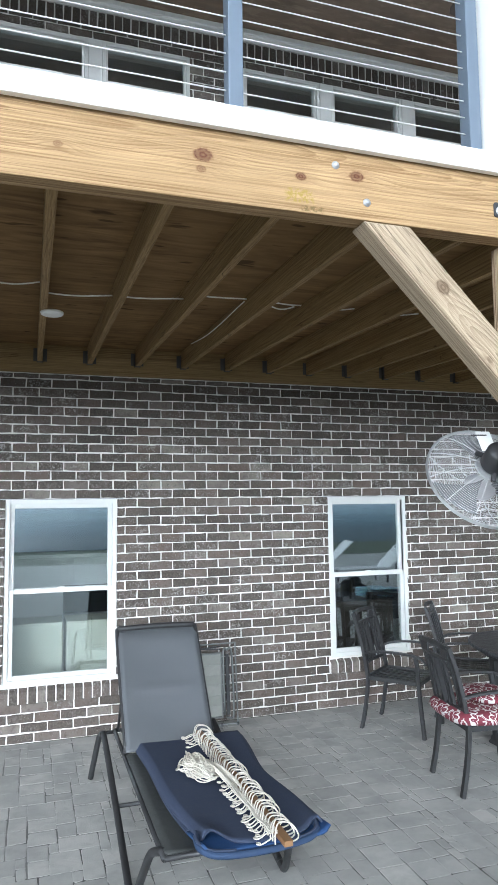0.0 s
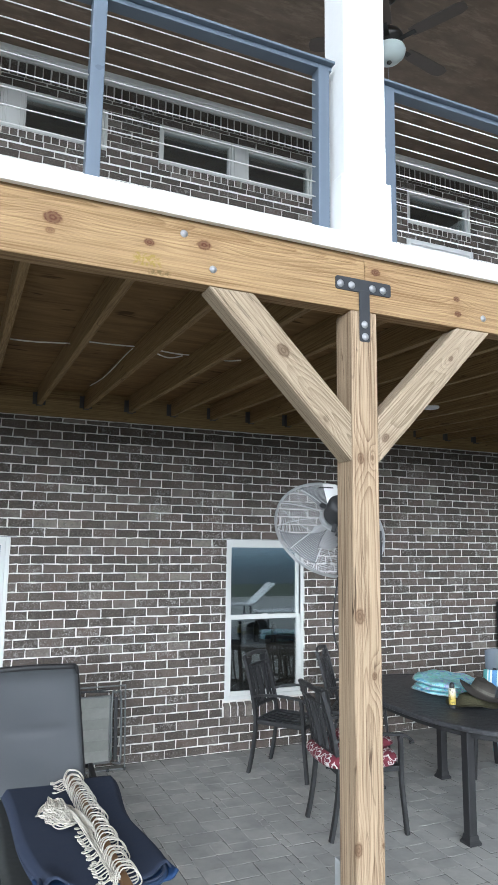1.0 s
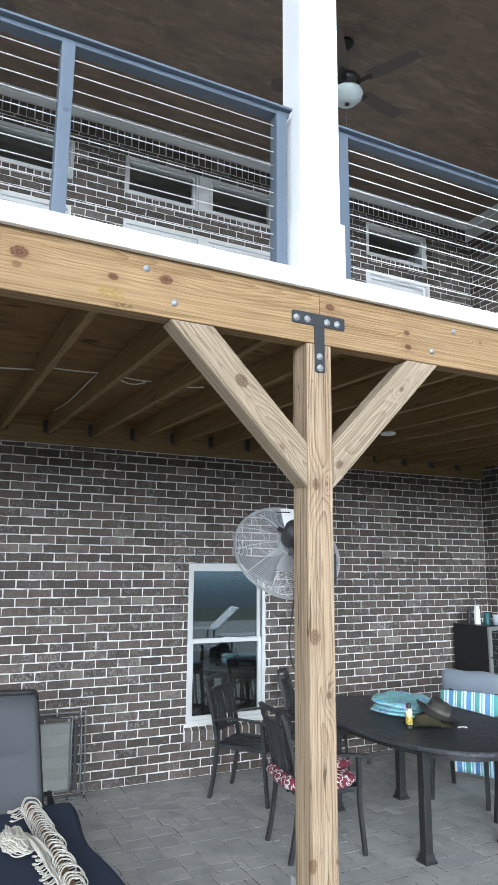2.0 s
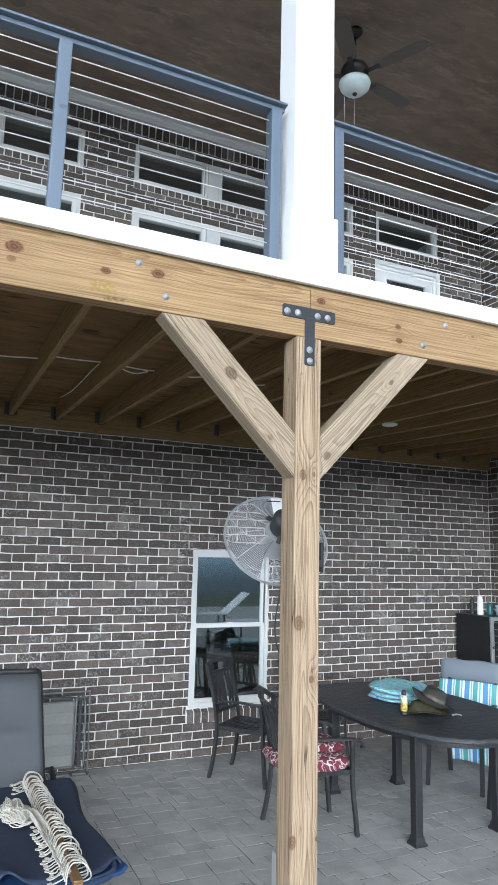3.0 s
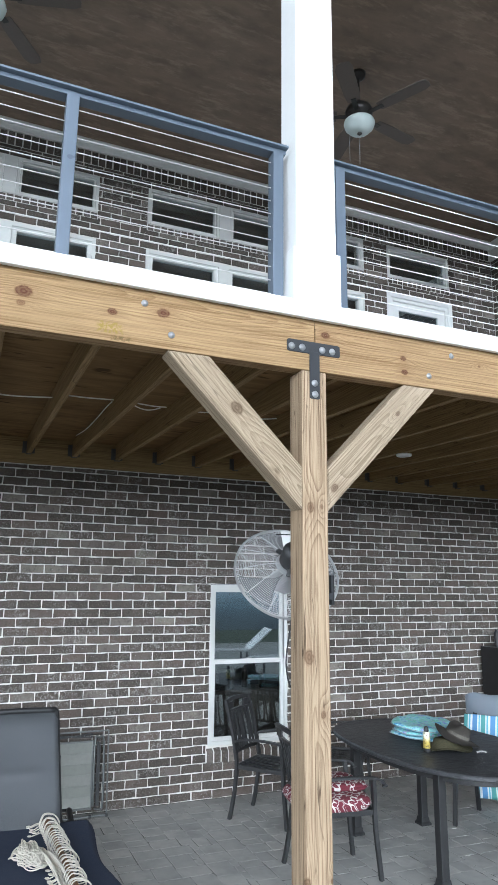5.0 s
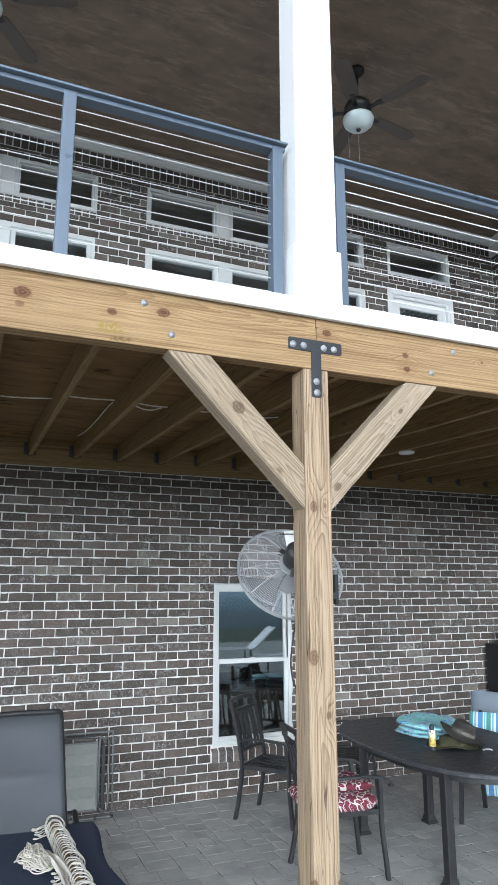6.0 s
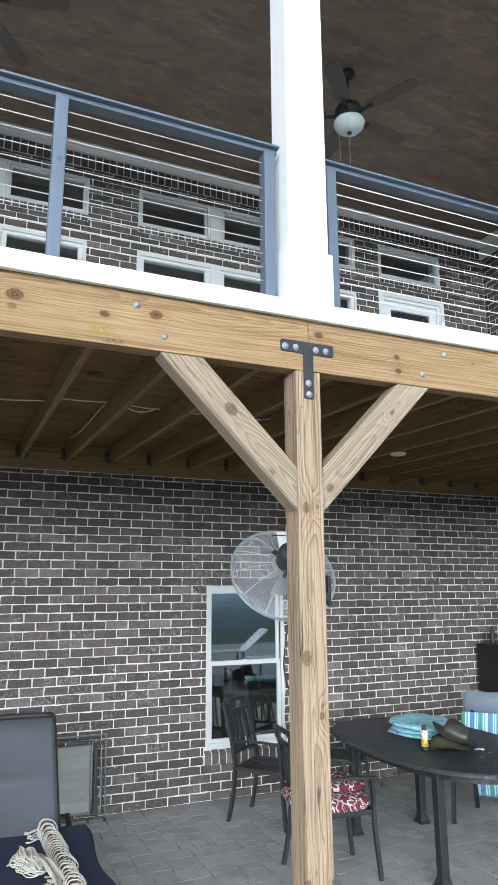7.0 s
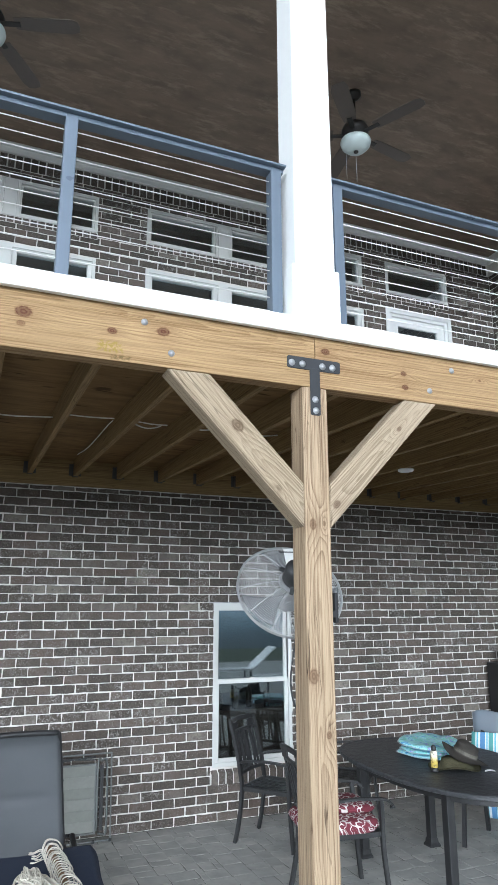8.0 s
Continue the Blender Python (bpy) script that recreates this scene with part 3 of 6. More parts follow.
# frieze and balcony ceiling
n = Nodes("stained_ceiling_boards")
at = n.coords((0.5, 1.6, 1.0))
grain = n.noise(at, 4.5, 5.0, 0.6, 0.8)
c = n.mix(n.span(grain, 0.35, 0.68), (0.225, 0.161, 0.113), (0.165, 0.117, 0.082))
pick = n.node("NewGeometry").outputs["Random Per Island"]
c = n.mix(n.math("MULTIPLY", pick, 0.10), c, (0.33, 0.25, 0.185))
spot = n.span(n.noise(n.coords((1.0, 1.8, 1)), 2.6, 6.0, 0.65), 0.46, 0.66, 0.0, 0.6)
c = n.mix(spot, c, (0.115, 0.080, 0.056))
fade = n.span(n.noise(n.coords((0.7, 2.4, 1), (3.0, 1.0, 0.0)), 5.0, 5.0, 0.7), 0.52, 0.66, 0.0, 0.55)
c = n.mix(fade, c, (0.34, 0.262, 0.188))
n.bump(grain, 0.15, 0.004)
BOARDS = n.done(c, 0.55)
bm = bmesh.new()
y = 0.0
rnd = random.Random(5)
while y > -4.25:
    x = WALL_X0 - 0.2
    while x < WALL_X1:
        w = rnd.uniform(2.0, 3.6)
        b = min(x + w, WALL_X1)
        box(bm, x + 0.0002, b - 0.0002, y - 0.1330, y - 0.0002, 6.50, 6.515)
        x = b
    y -= 0.133
setting("ceiling_balcony", bm, BOARDS, "brown stained tongue-and-groove board ceiling", "ceiling")
setting("ceiling_roof", boxed(WALL_X0 - 0.4, WALL_X1 + 0.4, -4.4, 4.3, 6.53, 6.75), WHITE, "plain underside of the roof", "roof")
bm = bmesh.new()
box(bm, WALL_X0, WALL_X1, -0.022, -0.001, EAVE_Z, 6.498, 0.003)
box(bm, WALL_X0, WALL_X1, -0.050, -0.022, 6.45, 6.498, 0.006)
box(bm, WALL_X1 - 0.022, WALL_X1 - 0.001, -3.5, -0.022, EAVE_Z, 6.498, 0.003)
setting("trim_frieze", bm, WHITE, "white frieze board along the balcony ceiling", "trim")
setting("trim_header", boxed(WALL_X0, WALL_X1, -3.82, -3.60, 6.25, 6.499, 0.004), WHITE, "white roof beam over the columns", "trim")

# ---- the deck and its timber ----
DECK_Z = 3.29
HANGER = plain("dull_zinc", (0.075, 0.072, 0.066), 0.7, 0.2, 70, 0.3, 0.1)
deck = thing("balcony_deck", pose(0, 0, 0), "wooden balcony deck on pine joists, seen from below", "deck")
def fall(bm):
    """The deck drops slightly away from the house."""
    for v in bm.verts:
        v.co.z += 0.036 * v.co.y
    return bm


part("subfloor", fall(boxed(WALL_X0, WALL_X1, -3.735, 0.0, 3.265, DECK_Z)), PLY, deck, "brown plywood subfloor with knots and stains")
# unseen pale layer on top, added to bounce daylight onto the upper wall
part("deck_boards", fall(boxed(WALL_X0, WALL_X1, -3.735, 0.0, 3.2905, 3.315)), plain("pale_bounce_boards", (0.46, 0.45, 0.43), 0.7, 0, 20, 0.15, 0.1), deck)
part("ledger", boxed(WALL_X0, WALL_X1, -0.040, -0.002, 3.022, 3.262, 0.003), LEDGER, deck)
for i in range(-18, 15):
    x = 0.05 + 0.4075 * i
    if not WALL_X0 + 0.05 < x < WALL_X1 - 0.05:
        continue
    bm = bmesh.new()
    box(bm, x - 0.020, x + 0.020, -3.698, -0.041, 3.110, 3.264, 0.003)
    fall(bm)
    for v in bm.verts:
        v.co.x += 0.004 * math.sin(v.co.y * 2.1 + i)
    j = part("joist", bm, JOIST, deck)
    bm = bmesh.new()
    box(bm, x - 0.0235, x - 0.0212, -0.085, -0.042, 3.100, 3.225)
    box(bm, x + 0.0212, x + 0.0235, -0.085, -0.042, 3.100, 3.225)
    box(bm, x - 0.0235, x + 0.0235, -0.085, -0.042, 3.1045, 3.1068)
    box(bm, x - 0.055, x - 0.0212, -0.0445, -0.0415, 3.115, 3.225)
    box(bm, x + 0.0212, x + 0.055, -0.0445, -0.0415, 3.115, 3.225)
    part("joist_hanger", bm, HANGER, j, "dull metal joist hanger")
part("fascia", boxed(WALL_X0, WALL_X1, -3.845, -3.818, 3.146, 3.228, 0.004), WHITE, deck, "bright white fascia board")
part("deck_edge", boxed(WALL_X0, WALL_X1, -3.8175, -3.736, 3.190, 3.226, 0.002), WHITE, deck)

BEAM_FRONT, BEAM_LOW, BEAM_HIGH = -3.815, 2.902, 3.110
BEAM_KNOTS_L = [((0.112, BEAM_FRONT, 3.055), 0.026, 1.0), ((0.105, BEAM_FRONT, 3.005), 0.014, 0.6), ((0.46, BEAM_FRONT, 3.03), 0.016, 1.0),
                ((0.675, BEAM_FRONT, 3.06), 0.022, 1.0), ((-0.35, BEAM_FRONT, 3.02), 0.012, 0.5), ((-1.1, BEAM_FRONT, 3.06), 0.016, 0.8)]
BEAM_KNOTS_R = [((1.455, BEAM_FRONT, 3.085), 0.018, 1.0), ((1.888, BEAM_FRONT, 3.035), 0.014, 0.95), ((1.893, BEAM_FRONT, 2.965), 0.015, 1.0), ((2.75, BEAM_FRONT, 3.03), 0.015, 0.8), ((2.36, BEAM_FRONT, 3.06), 0.007, 0.7)]
BEAM_L = wood_material("beam_pine", 0, BEAM_KNOTS_L, (0.372, 0.250, 0.128), (0.165, 0.092, 0.038), (0.085, 0.028, 0.014), rings=95.0, seed=1.0, sway=4.0, rifts=0.0, heart=(3.115, -3.86, 0.035, 0.2), stamps=[((0.455, BEAM_FRONT, 2.960), 0.06, 0.028, (0.26, 0.19, 0.035)), ((0.50, BEAM_FRONT, 2.918), 0.05, 0.012, (0.12, 0.085, 0.03))])
BEAM_R = wood_material("beam_pine_other", 0, BEAM_KNOTS_R, (0.374, 0.250, 0.130), (0.165, 0.090, 0.038), (0.085, 0.030, 0.015), rings=90.0, seed=4.0, sway=4.0, rifts=0.0, heart=(3.09, -3.85, 0.03, 2.6))
for x0, x1, mat in ((WALL_X0, 1.398, BEAM_L), (1.401, WALL_X1, BEAM_R)):
    b = thing("deck_beam", pose(0, 0, 0), "pale yellow pressure-treated pine beam with dark knots", "beam", "beams under the deck")
    bm = boxed(x0, x1, BEAM_FRONT, -3.738, BEAM_LOW, 3.1065, 0.005)
    part("front_board", bm, mat, b)
    part("top_board", boxed(x0, x1, BEAM_FRONT + 0.004, -3.8035, 3.1075, 3.186, 0.002), mat, b)


def bolt(parent, x, z, y=BEAM_FRONT, r=0.014, name="bolt", mat=None):
    bm = lathe(bmesh.new(), [(0, 0), (r * 1.25, 0), (r * 1.25, 0.002), (r * 0.95, 0.003), (r * 0.8, 0.007), (r * 0.4, 0.009), (0, 0.0095)], 14, pose(x, y, z, 90))
    part(name, bm, mat or GALV, parent, smooth=True)


beams = [o for o in scene.objects if o.name.startswith("deck_beam")]
for x, z in ((0.593, 3.090), (0.713, 2.968)):
    bolt(beams[0], x, z, r=0.012)
for x, z in ((2.182, 3.090), (2.038, 2.965)):
    bolt(beams[1], x, z, r=0.012)

# the post with its knee braces
POST_X0, POST_X1 = 1.318, 1.458
px, py = 1.388, -3.748
POST_KNOTS = [((-0.035, -0.07, 1.648), 0.025, 0.8), ((0.030, -0.07, 1.42), 0.013, 0.85), ((-0.022, -0.07, 2.275), 0.019, 0.85), ((0.034, -0.07, 2.28), 0.009, 0.7),
              ((-0.052, -0.07, 0.80), 0.020, 0.85), ((0.060, -0.07, 0.80), 0.008, 0.95), ((0.064, -0.07, 1.40), 0.008, 0.6)]
POST_WOOD = wood_material("post_pine", 2, POST_KNOTS, (0.442, 0.326, 0.212), (0.100, 0.055, 0.028), (0.10, 0.052, 0.026), rings=120.0, seed=2.0, grey=0.3, sway=1.2, rifts=0.85, sharp=3.2, heart=(0.012, -0.135, 0.016, 0.7), wander=0.035, reach_along=0.05)
BRACE_L = wood_material("brace_pine", 0, [((0.52, -0.0695, 0.075), 0.026, 0.9), ((0.2, -0.0695, 0.03), 0.012, 0.5)], (0.400, 0.312, 0.216), (0.130, 0.094, 0.055), (0.085, 0.052, 0.028), rings=110.0, seed=6.0, grey=0.45, sway=1.8, wander=0.05, reach_along=0.06, rifts=0.5, sharp=1.9, heart=(0.06, -0.12, 0.05, 0.5))
BRACE_R = wood_material("brace_pine_other", 0, [((0.10, -0.0695, 0.05), 0.017, 0.85), ((0.62, -0.0695, 0.06), 0.012, 0.85)], (0.430, 0.338, 0.240), (0.150, 0.110, 0.066), (0.10, 0.06, 0.035), rings=110.0, seed=8.0, grey=0.4, sway=1.8, wander=0.05, reach_along=0.06, rifts=0.3, sharp=1.9, heart=(0.05, -0.11, 0.05, 0.3))
post = thing("timber_post", pose(px, py, 0), "square pressure-treated pine post with two knee braces", "post")
bm = boxed(-0.060, 0.066, -0.07, 0.055, 0.02, 2.900, 0.007)
part("post_shaft", bm, POST_WOOD, post)
part("post_base", boxed(-0.066, 0.072, -0.076, 0.061, 0.0, 0.06, 0.002), GALV, post)


def brace(side, mat, foot_z, beam_x):
    """A knee brace between the post's side and the beam, its ends cut to suit."""
    bm = bmesh.new()
    edge = 0.066 if side > 0 else 0.060
    out, up = beam_x - edge, 2.899 - foot_z
    c, s = math.cos(math.atan2(up, out)), math.sin(math.atan2(up, out))
    w = 0.134
    pts = [(0.0, 0.0), (out, up), (out - w / s, up), (0.0, w / c)]
    m = pose(side * (edge + 0.0015), 0, foot_z) @ (Matrix.Identity(4) if side > 0 else Matrix.Diagonal((-1, 1, 1, 1)))
    turn = pose(0, 0, 0, 0, -math.degrees(math.atan2(up, out)), 0)
    front = [turn.inverted() @ Vector((x, -0.0695, z)) for x, z in pts]
    back = [turn.inverted() @ Vector((x, 0.030, z)) for x, z in pts]
    vf, vb = [bm.verts.new(p) for p in front], [bm.verts.new(p) for p in back]
    bm.faces.new(vf)
    bm.faces.new(vb[::-1])
    for i in range(4):
        bm.faces.new((vf[i], vb[i], vb[(i + 1) % 4], vf[(i + 1) % 4]))
    bmesh.ops.bevel(bm, geom=list(bm.edges), offset=0.004, segments=2, affect="EDGES")
    ob = part("brace", bm, mat, post, "weathered angled knee brace")
    ob.matrix_basis = m @ turn
    return ob


brace(-1, BRACE_L, 2.262, 0.69)
brace(1, BRACE_R, 2.262, 0.68)


def rounded_plate(x0, x1, z0, z1, y0, y1, r=0.010):
    """A flat plate with rounded corners."""
    ring = []
    for cx, cz, t0 in ((x1 - r, z1 - r, 0), (x0 + r, z1 - r, 90), (x0 + r, z0 + r, 180), (x1 - r, z0 + r, 270)):
        ring += [(cx + r * math.cos(radians(t0 + k * 22.5)), cz + r * math.sin(radians(t0 + k * 22.5))) for k in range(5)]
    bm = bmesh.new()
    e = 0.0012
    shrink = lambda x, z: ((x - (x0 + x1) / 2) * (1 - 2 * e / (x1 - x0)) + (x0 + x1) / 2, (z - (z0 + z1) / 2) * (1 - 2 * e / (z1 - z0)) + (z0 + z1) / 2)
    rows = [[bm.verts.new((x, y1, z)) for x, z in ring], [bm.verts.new((x, y0 + e, z)) for x, z in ring], [bm.verts.new((*shrink(x, z)[:1], y0, shrink(x, z)[1])) for x, z in ring]]
    for p, q in zip(rows, rows[1:]):
        for i in range(len(ring)):
            j = (i + 1) % len(ring)
            bm.faces.new((p[i], q[i], q[j], p[j]))
    bm.faces.new(rows[0])
    bm.faces.new(rows[-1][::-1])
    return bm


plate = part("strap_plate", rounded_plate(-0.134, 0.140, 2.982, 3.040, -0.0725, -0.0675), BLACK_METAL, post, "black steel T-shaped strap plate")
part("strap_stem", rounded_plate(-0.021, 0.031, 2.768, 2.992, -0.0735, -0.0708), BLACK_METAL, plate)
for x, z in ((-0.112, 3.006), (-0.058, 3.006), (0.045, 3.006), (0.098, 3.006), (0.004, 2.842), (0.006, 2.790)):
    bolt(plate, x, z, y=-0.0725, r=0.013)

# ---- balcony column and cable railing ----
column = thing("balcony_column", pose(1.400, -3.70, 3.227), "white boxed balcony column with a wider base", "column")
part("shaft", boxed(-0.085, 0.130, -0.10, 0.072, 0.0, 3.02, 0.005), WHITE, column)
part("base_wrap", boxed(-0.106, 0.148, -0.112, 0.084, 0.0, 0.285, 0.006), WHITE, column)

RAIL_Y, RAIL_TOP = -3.71, 4.071


def rail_section(xs, x_end0, x_end1):
    r = thing("cable_railing", pose(0, 0, 0), "blue-grey metal balcony railing with horizontal steel cables", "railing", "railings of the balcony")
    for x in xs:
        p = part("rail_post", boxed(x - 0.0275, x + 0.0275, RAIL_Y - 0.032, RAIL_Y + 0.032, 3.228, RAIL_TOP - 0.0145, 0.004), RAIL, r)
        part("post_foot", boxed(x - 0.05, x + 0.05, RAIL_Y - 0.045, RAIL_Y + 0.045, 3.2275, 3.236, 0.002), RAIL, p)
    # a thin flat cap that overhangs the channel under it
    part("top_rail", boxed(x_end0, x_end1, RAIL_Y - 0.056, RAIL_Y + 0.056, RAIL_TOP - 0.0115, RAIL_TOP, 0.002), RAIL, r)
    part("rail_channel", boxed(x_end0 + 0.004, x_end1 - 0.004, RAIL_Y - 0.030, RAIL_Y + 0.030, RAIL_TOP - 0.034, RAIL_TOP - 0.0118, 0.002), RAIL, r)
    a, b = min(xs), max(xs)
    for i in range(11):
        z = 3.295 + i * 0.0698
        part("cable", sweep(bmesh.new(), [(a, RAIL_Y, z), ((a + b) / 2, RAIL_Y, z - 0.002), (b, RAIL_Y, z)], circle(0.0025, 6)), STEEL, r, smooth=True)
    return r


rail_section([-6.92, -6.0, -5.0, -3.95, -2.95, -1.90, -0.84, 0.252, 1.247], WALL_X0, 1.292)
rail_section([1.598, 2.86, 3.95, 5.02, 6.06], 1.532, WALL_X1 - 0.004)

# ---- materials of the things ----
ALU = plain("charcoal_cast_aluminium", (0.030, 0.030, 0.031), 0.45, 0.3, 120, 0.35, 0.25)
TUBE = plain("black_tube", (0.022, 0.022, 0.023), 0.5, 0.1, 90, 0.2, 0.06)
NAVY = plain("navy_canvas", (0.026, 0.037, 0.070), 0.9, 0, 260, 0.35, 0.35)
BLUE = plain("bright_blue_lining", (0.012, 0.045, 0.135), 0.75, 0, 160, 0.2, 0.2)
ROPE = plain("cream_rope", (0.60, 0.56, 0.48), 0.9, 0, 300, 0.3, 0.4)
BAR_WOOD = plain("varnished_bar", (0.20, 0.105, 0.042), 0.45, 0, 60, 0.35, 0.1)
PLASTIC_WHITE = plain("white_plastic", (0.78, 0.78, 0.76), 0.4, 0, 30, 0.06, 0.03)
PLASTIC_BLACK = plain("black_plastic", (0.022, 0.022, 0.023), 0.5, 0, 60, 0.2, 0.08)
FRIDGE = plain("black_cabinet_steel", (0.010, 0.010, 0.011), 0.42, 0.0, 120, 0.2, 0.05)
CHROME = plain("brushed_steel", (0.54, 0.545, 0.55), 0.35, 0.85, 120, 0.15, 0.05)
GREY_FRAME = plain("grey_aluminium_tube", (0.15, 0.155, 0.15), 0.4, 0.7, 80, 0.2, 0.05)
CREAM = plain("cream_board", (0.56, 0.57, 0.47), 0.6, 0, 12, 0.15, 0.04)
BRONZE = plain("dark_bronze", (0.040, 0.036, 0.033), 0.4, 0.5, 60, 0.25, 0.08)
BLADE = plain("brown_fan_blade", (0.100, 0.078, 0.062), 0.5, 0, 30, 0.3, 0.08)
CORD = plain("white_cable", (0.78, 0.76, 0.70), 0.5, 0, 60, 0.1, 0.05)

n = Nodes("grey_sling_mesh")
at = n.coords((420, 420, 420))
ck = n.node("TexChecker")
n.put(ck.inputs["Vector"], at)
ck.inputs["Scale"].default_value = 1.0
c = n.mix(ck.outputs[1], (0.064, 0.068, 0.074), (0.092, 0.097, 0.104))
c = n.mix(n.span(n.noise(n.coords(), 3.0, 3.0), 0.35, 0.7, 0.0, 0.35), c, (0.052, 0.057, 0.064))
n.bump(ck.outputs[1], 0.2, 0.001)
SLING = n.done(c, 0.55)

n = Nodes("burgundy_trellis_fabric")
sp = n.node("SeparateXYZ")
n.put(sp.inputs[0], n.coords())
wob = n.math("MULTIPLY", n.math("SUBTRACT", n.noise(n.coords(), 9.0, 2.0), 0.5), 0.05)
u = n.math("MULTIPLY", n.math("ADD", n.math("ADD", sp.outputs[0], n.math("MULTIPLY", sp.outputs[2], 0.6)), wob), 46.0)
v = n.math("MULTIPLY", n.math("SUBTRACT", n.math("ADD", sp.outputs[1], n.math("MULTIPLY", sp.outputs[2], 0.7)), wob), 46.0)
knot = n.math("ADD", n.math("ADD", n.math("SINE", u), n.math("SINE", v)), n.math("MULTIPLY", n.math("MULTIPLY", n.math("SINE", n.math("MULTIPLY", u, 2.0)), n.math("SINE", n.math("MULTIPLY", v, 2.0))), 0.9))
ogee = n.span(n.math("ABSOLUTE", knot), 0.30, 0.42, 1.0, 0.0)
ringed = n.span(n.math("ABSOLUTE", n.math("SUBTRACT", knot, 1.25)), 0.14, 0.24, 1.0, 0.0)
c = n.mix(n.math("MAXIMUM", ogee, ringed), (0.150, 0.022, 0.036), (0.66, 0.62, 0.60))
c = n.mix(n.span(n.noise(n.coords(), 240.0, 2.0), 0.4, 0.7, 0.0, 0.2), c, (0.12, 0.02, 0.03))
n.bump(n.noise(n.coords(), 300.0, 2.0), 0.25, 0.002)
TRELLIS = n.done(c, 0.9)


def stripes_material(name, axis, width, bands):
    """Woven stripes across an axis. bands: rows of part of the width and colour."""
    n = Nodes(name)
    sp = n.node("SeparateXYZ")
    n.put(sp.inputs[0], n.node("TexCoord").outputs["Object"])
    f = n.math("FRACT", n.math("DIVIDE", n.math("ADD", sp.outputs[axis], 5.0), width))
    r = n.node("ValToRGB")
    r.color_ramp.interpolation = "CONSTANT"
    while len(r.color_ramp.elements) < len(bands):
        r.color_ramp.elements.new(0.5)
    for e, (p, col) in zip(r.color_ramp.elements, bands):
        e.position, e.color = p, (*col, 1)
    n.put(r.inputs[0], f)
    c = n.mix(n.span(n.noise(n.coords(), 180.0, 3.0), 0.4, 0.7, 0.0, 0.2), r.outputs[0], (0.25, 0.35, 0.42))
    n.bump(n.noise(n.coords(), 40.0, 3.0), 0.3, 0.006)
    return n.done(c, 0.7)


STRIPES = stripes_material("blue_green_stripes", 1, 0.165, [(0.0, (0.09, 0.25, 0.50)), (0.26, (0.70, 0.76, 0.74)), (0.33, (0.16, 0.48, 0.62)), (0.40, (0.70, 0.76, 0.74)),
                                                       (0.46, (0.10, 0.36, 0.34)), (0.72, (0.70, 0.76, 0.74)), (0.79, (0.16, 0.48, 0.62)), (0.88, (0.74, 0.78, 0.78))])
n = Nodes("turquoise_float_vinyl")
w = n.noise(n.coords(), 7.0, 3.0, 0.6, 1.6)
c = n.ramp(w, [(0.38, (0.10, 0.34, 0.58)), (0.44, (0.42, 0.72, 0.76)), (0.50, (0.30, 0.66, 0.68)), (0.54, (0.18, 0.58, 0.42)), (0.58, (0.48, 0.48, 0.70)), (0.64, (0.16, 0.34, 0.66))])
n.bump(n.noise(n.coords(), 26.0, 3.0), 0.4, 0.01)
FLOAT = n.done(c, 0.35)
n = Nodes("olive_straw")
st = n.noise(n.coords((1, 1, 6)), 60.0, 3.0)
c = n.mix(n.span(st, 0.35, 0.65), (0.125, 0.115, 0.062), (0.075, 0.068, 0.036))
n.bump(st, 0.5, 0.003)
STRAW = n.done(c, 0.85)
FROST = plain("frosted_vinyl_pillow", (0.42, 0.47, 0.52), 0.3, 0, 12, 0.2, 0.15)


# ---- dining table ----
def superellipse(a, b, e, n=56):
    out = []
    for i in range(n):
        t = 2 * math.pi * i / n
        c, s = math.cos(t), math.sin(t)
        out.append((a * math.copysign(abs(c) ** (2 / e), c), b * math.copysign(abs(s) ** (2 / e), s)))
    return out


n = Nodes("hammered_dark_top")
at = n.coords()
ham = n.noise(at, 34.0, 3.0, 0.55)
c = n.mix(n.span(ham, 0.35, 0.65), (0.026, 0.027, 0.030), (0.050, 0.051, 0.055))
c = n.mix(n.span(n.noise(at, 3.0, 4.0, 0.6), 0.4, 0.7, 0.0, 0.4), c, (0.07, 0.072, 0.076))
n.bump(n.math("ADD", ham, n.math("MULTIPLY", n.noise(at, 15.0, 2.0), 1.6)), 0.9, 0.006)
TOP = n.done(c, 0.45, 0.1)

table = thing("dining_table", pose(3.55, -1.76, 0), "oval charcoal cast-aluminium patio dining table", "table")
bm = bmesh.new()
rims = []
for k, z in ((0.985, 0.716), (1.0, 0.722), (1.0, 0.742), (0.992, 0.750), (0.965, 0.752), (0.95, 0.749)):
    rims.append([bm.verts.new((x * k, y * k, z)) for x, y in superellipse(0.63, 1.02, 2.45)])
for a, b in zip(rims, rims[1:]):
    for i in range(len(a)):
        j = (i + 1) % len(a)
        bm.faces.new((a[i], a[j], b[j], b[i]))
bm.faces.new(rims[0][::-1])
bm.faces.new(rims[-1])
part("tabletop", bm, TOP, table, "dark hammered oval top")
bm = bmesh.new()
ring = [(x, y, 0.69) for x, y in superellipse(0.53, 0.90, 2.5)]
sweep(bm, ring, [(-0.012, -0.026), (0.012, -0.026), (0.012, 0.026), (-0.012, 0.026)], closed=True)
part("apron", bm, ALU, table)
part("cross_brace", boxed(-0.46, 0.46, -0.02, 0.02, 0.675, 0.714, 0.004), ALU, table)
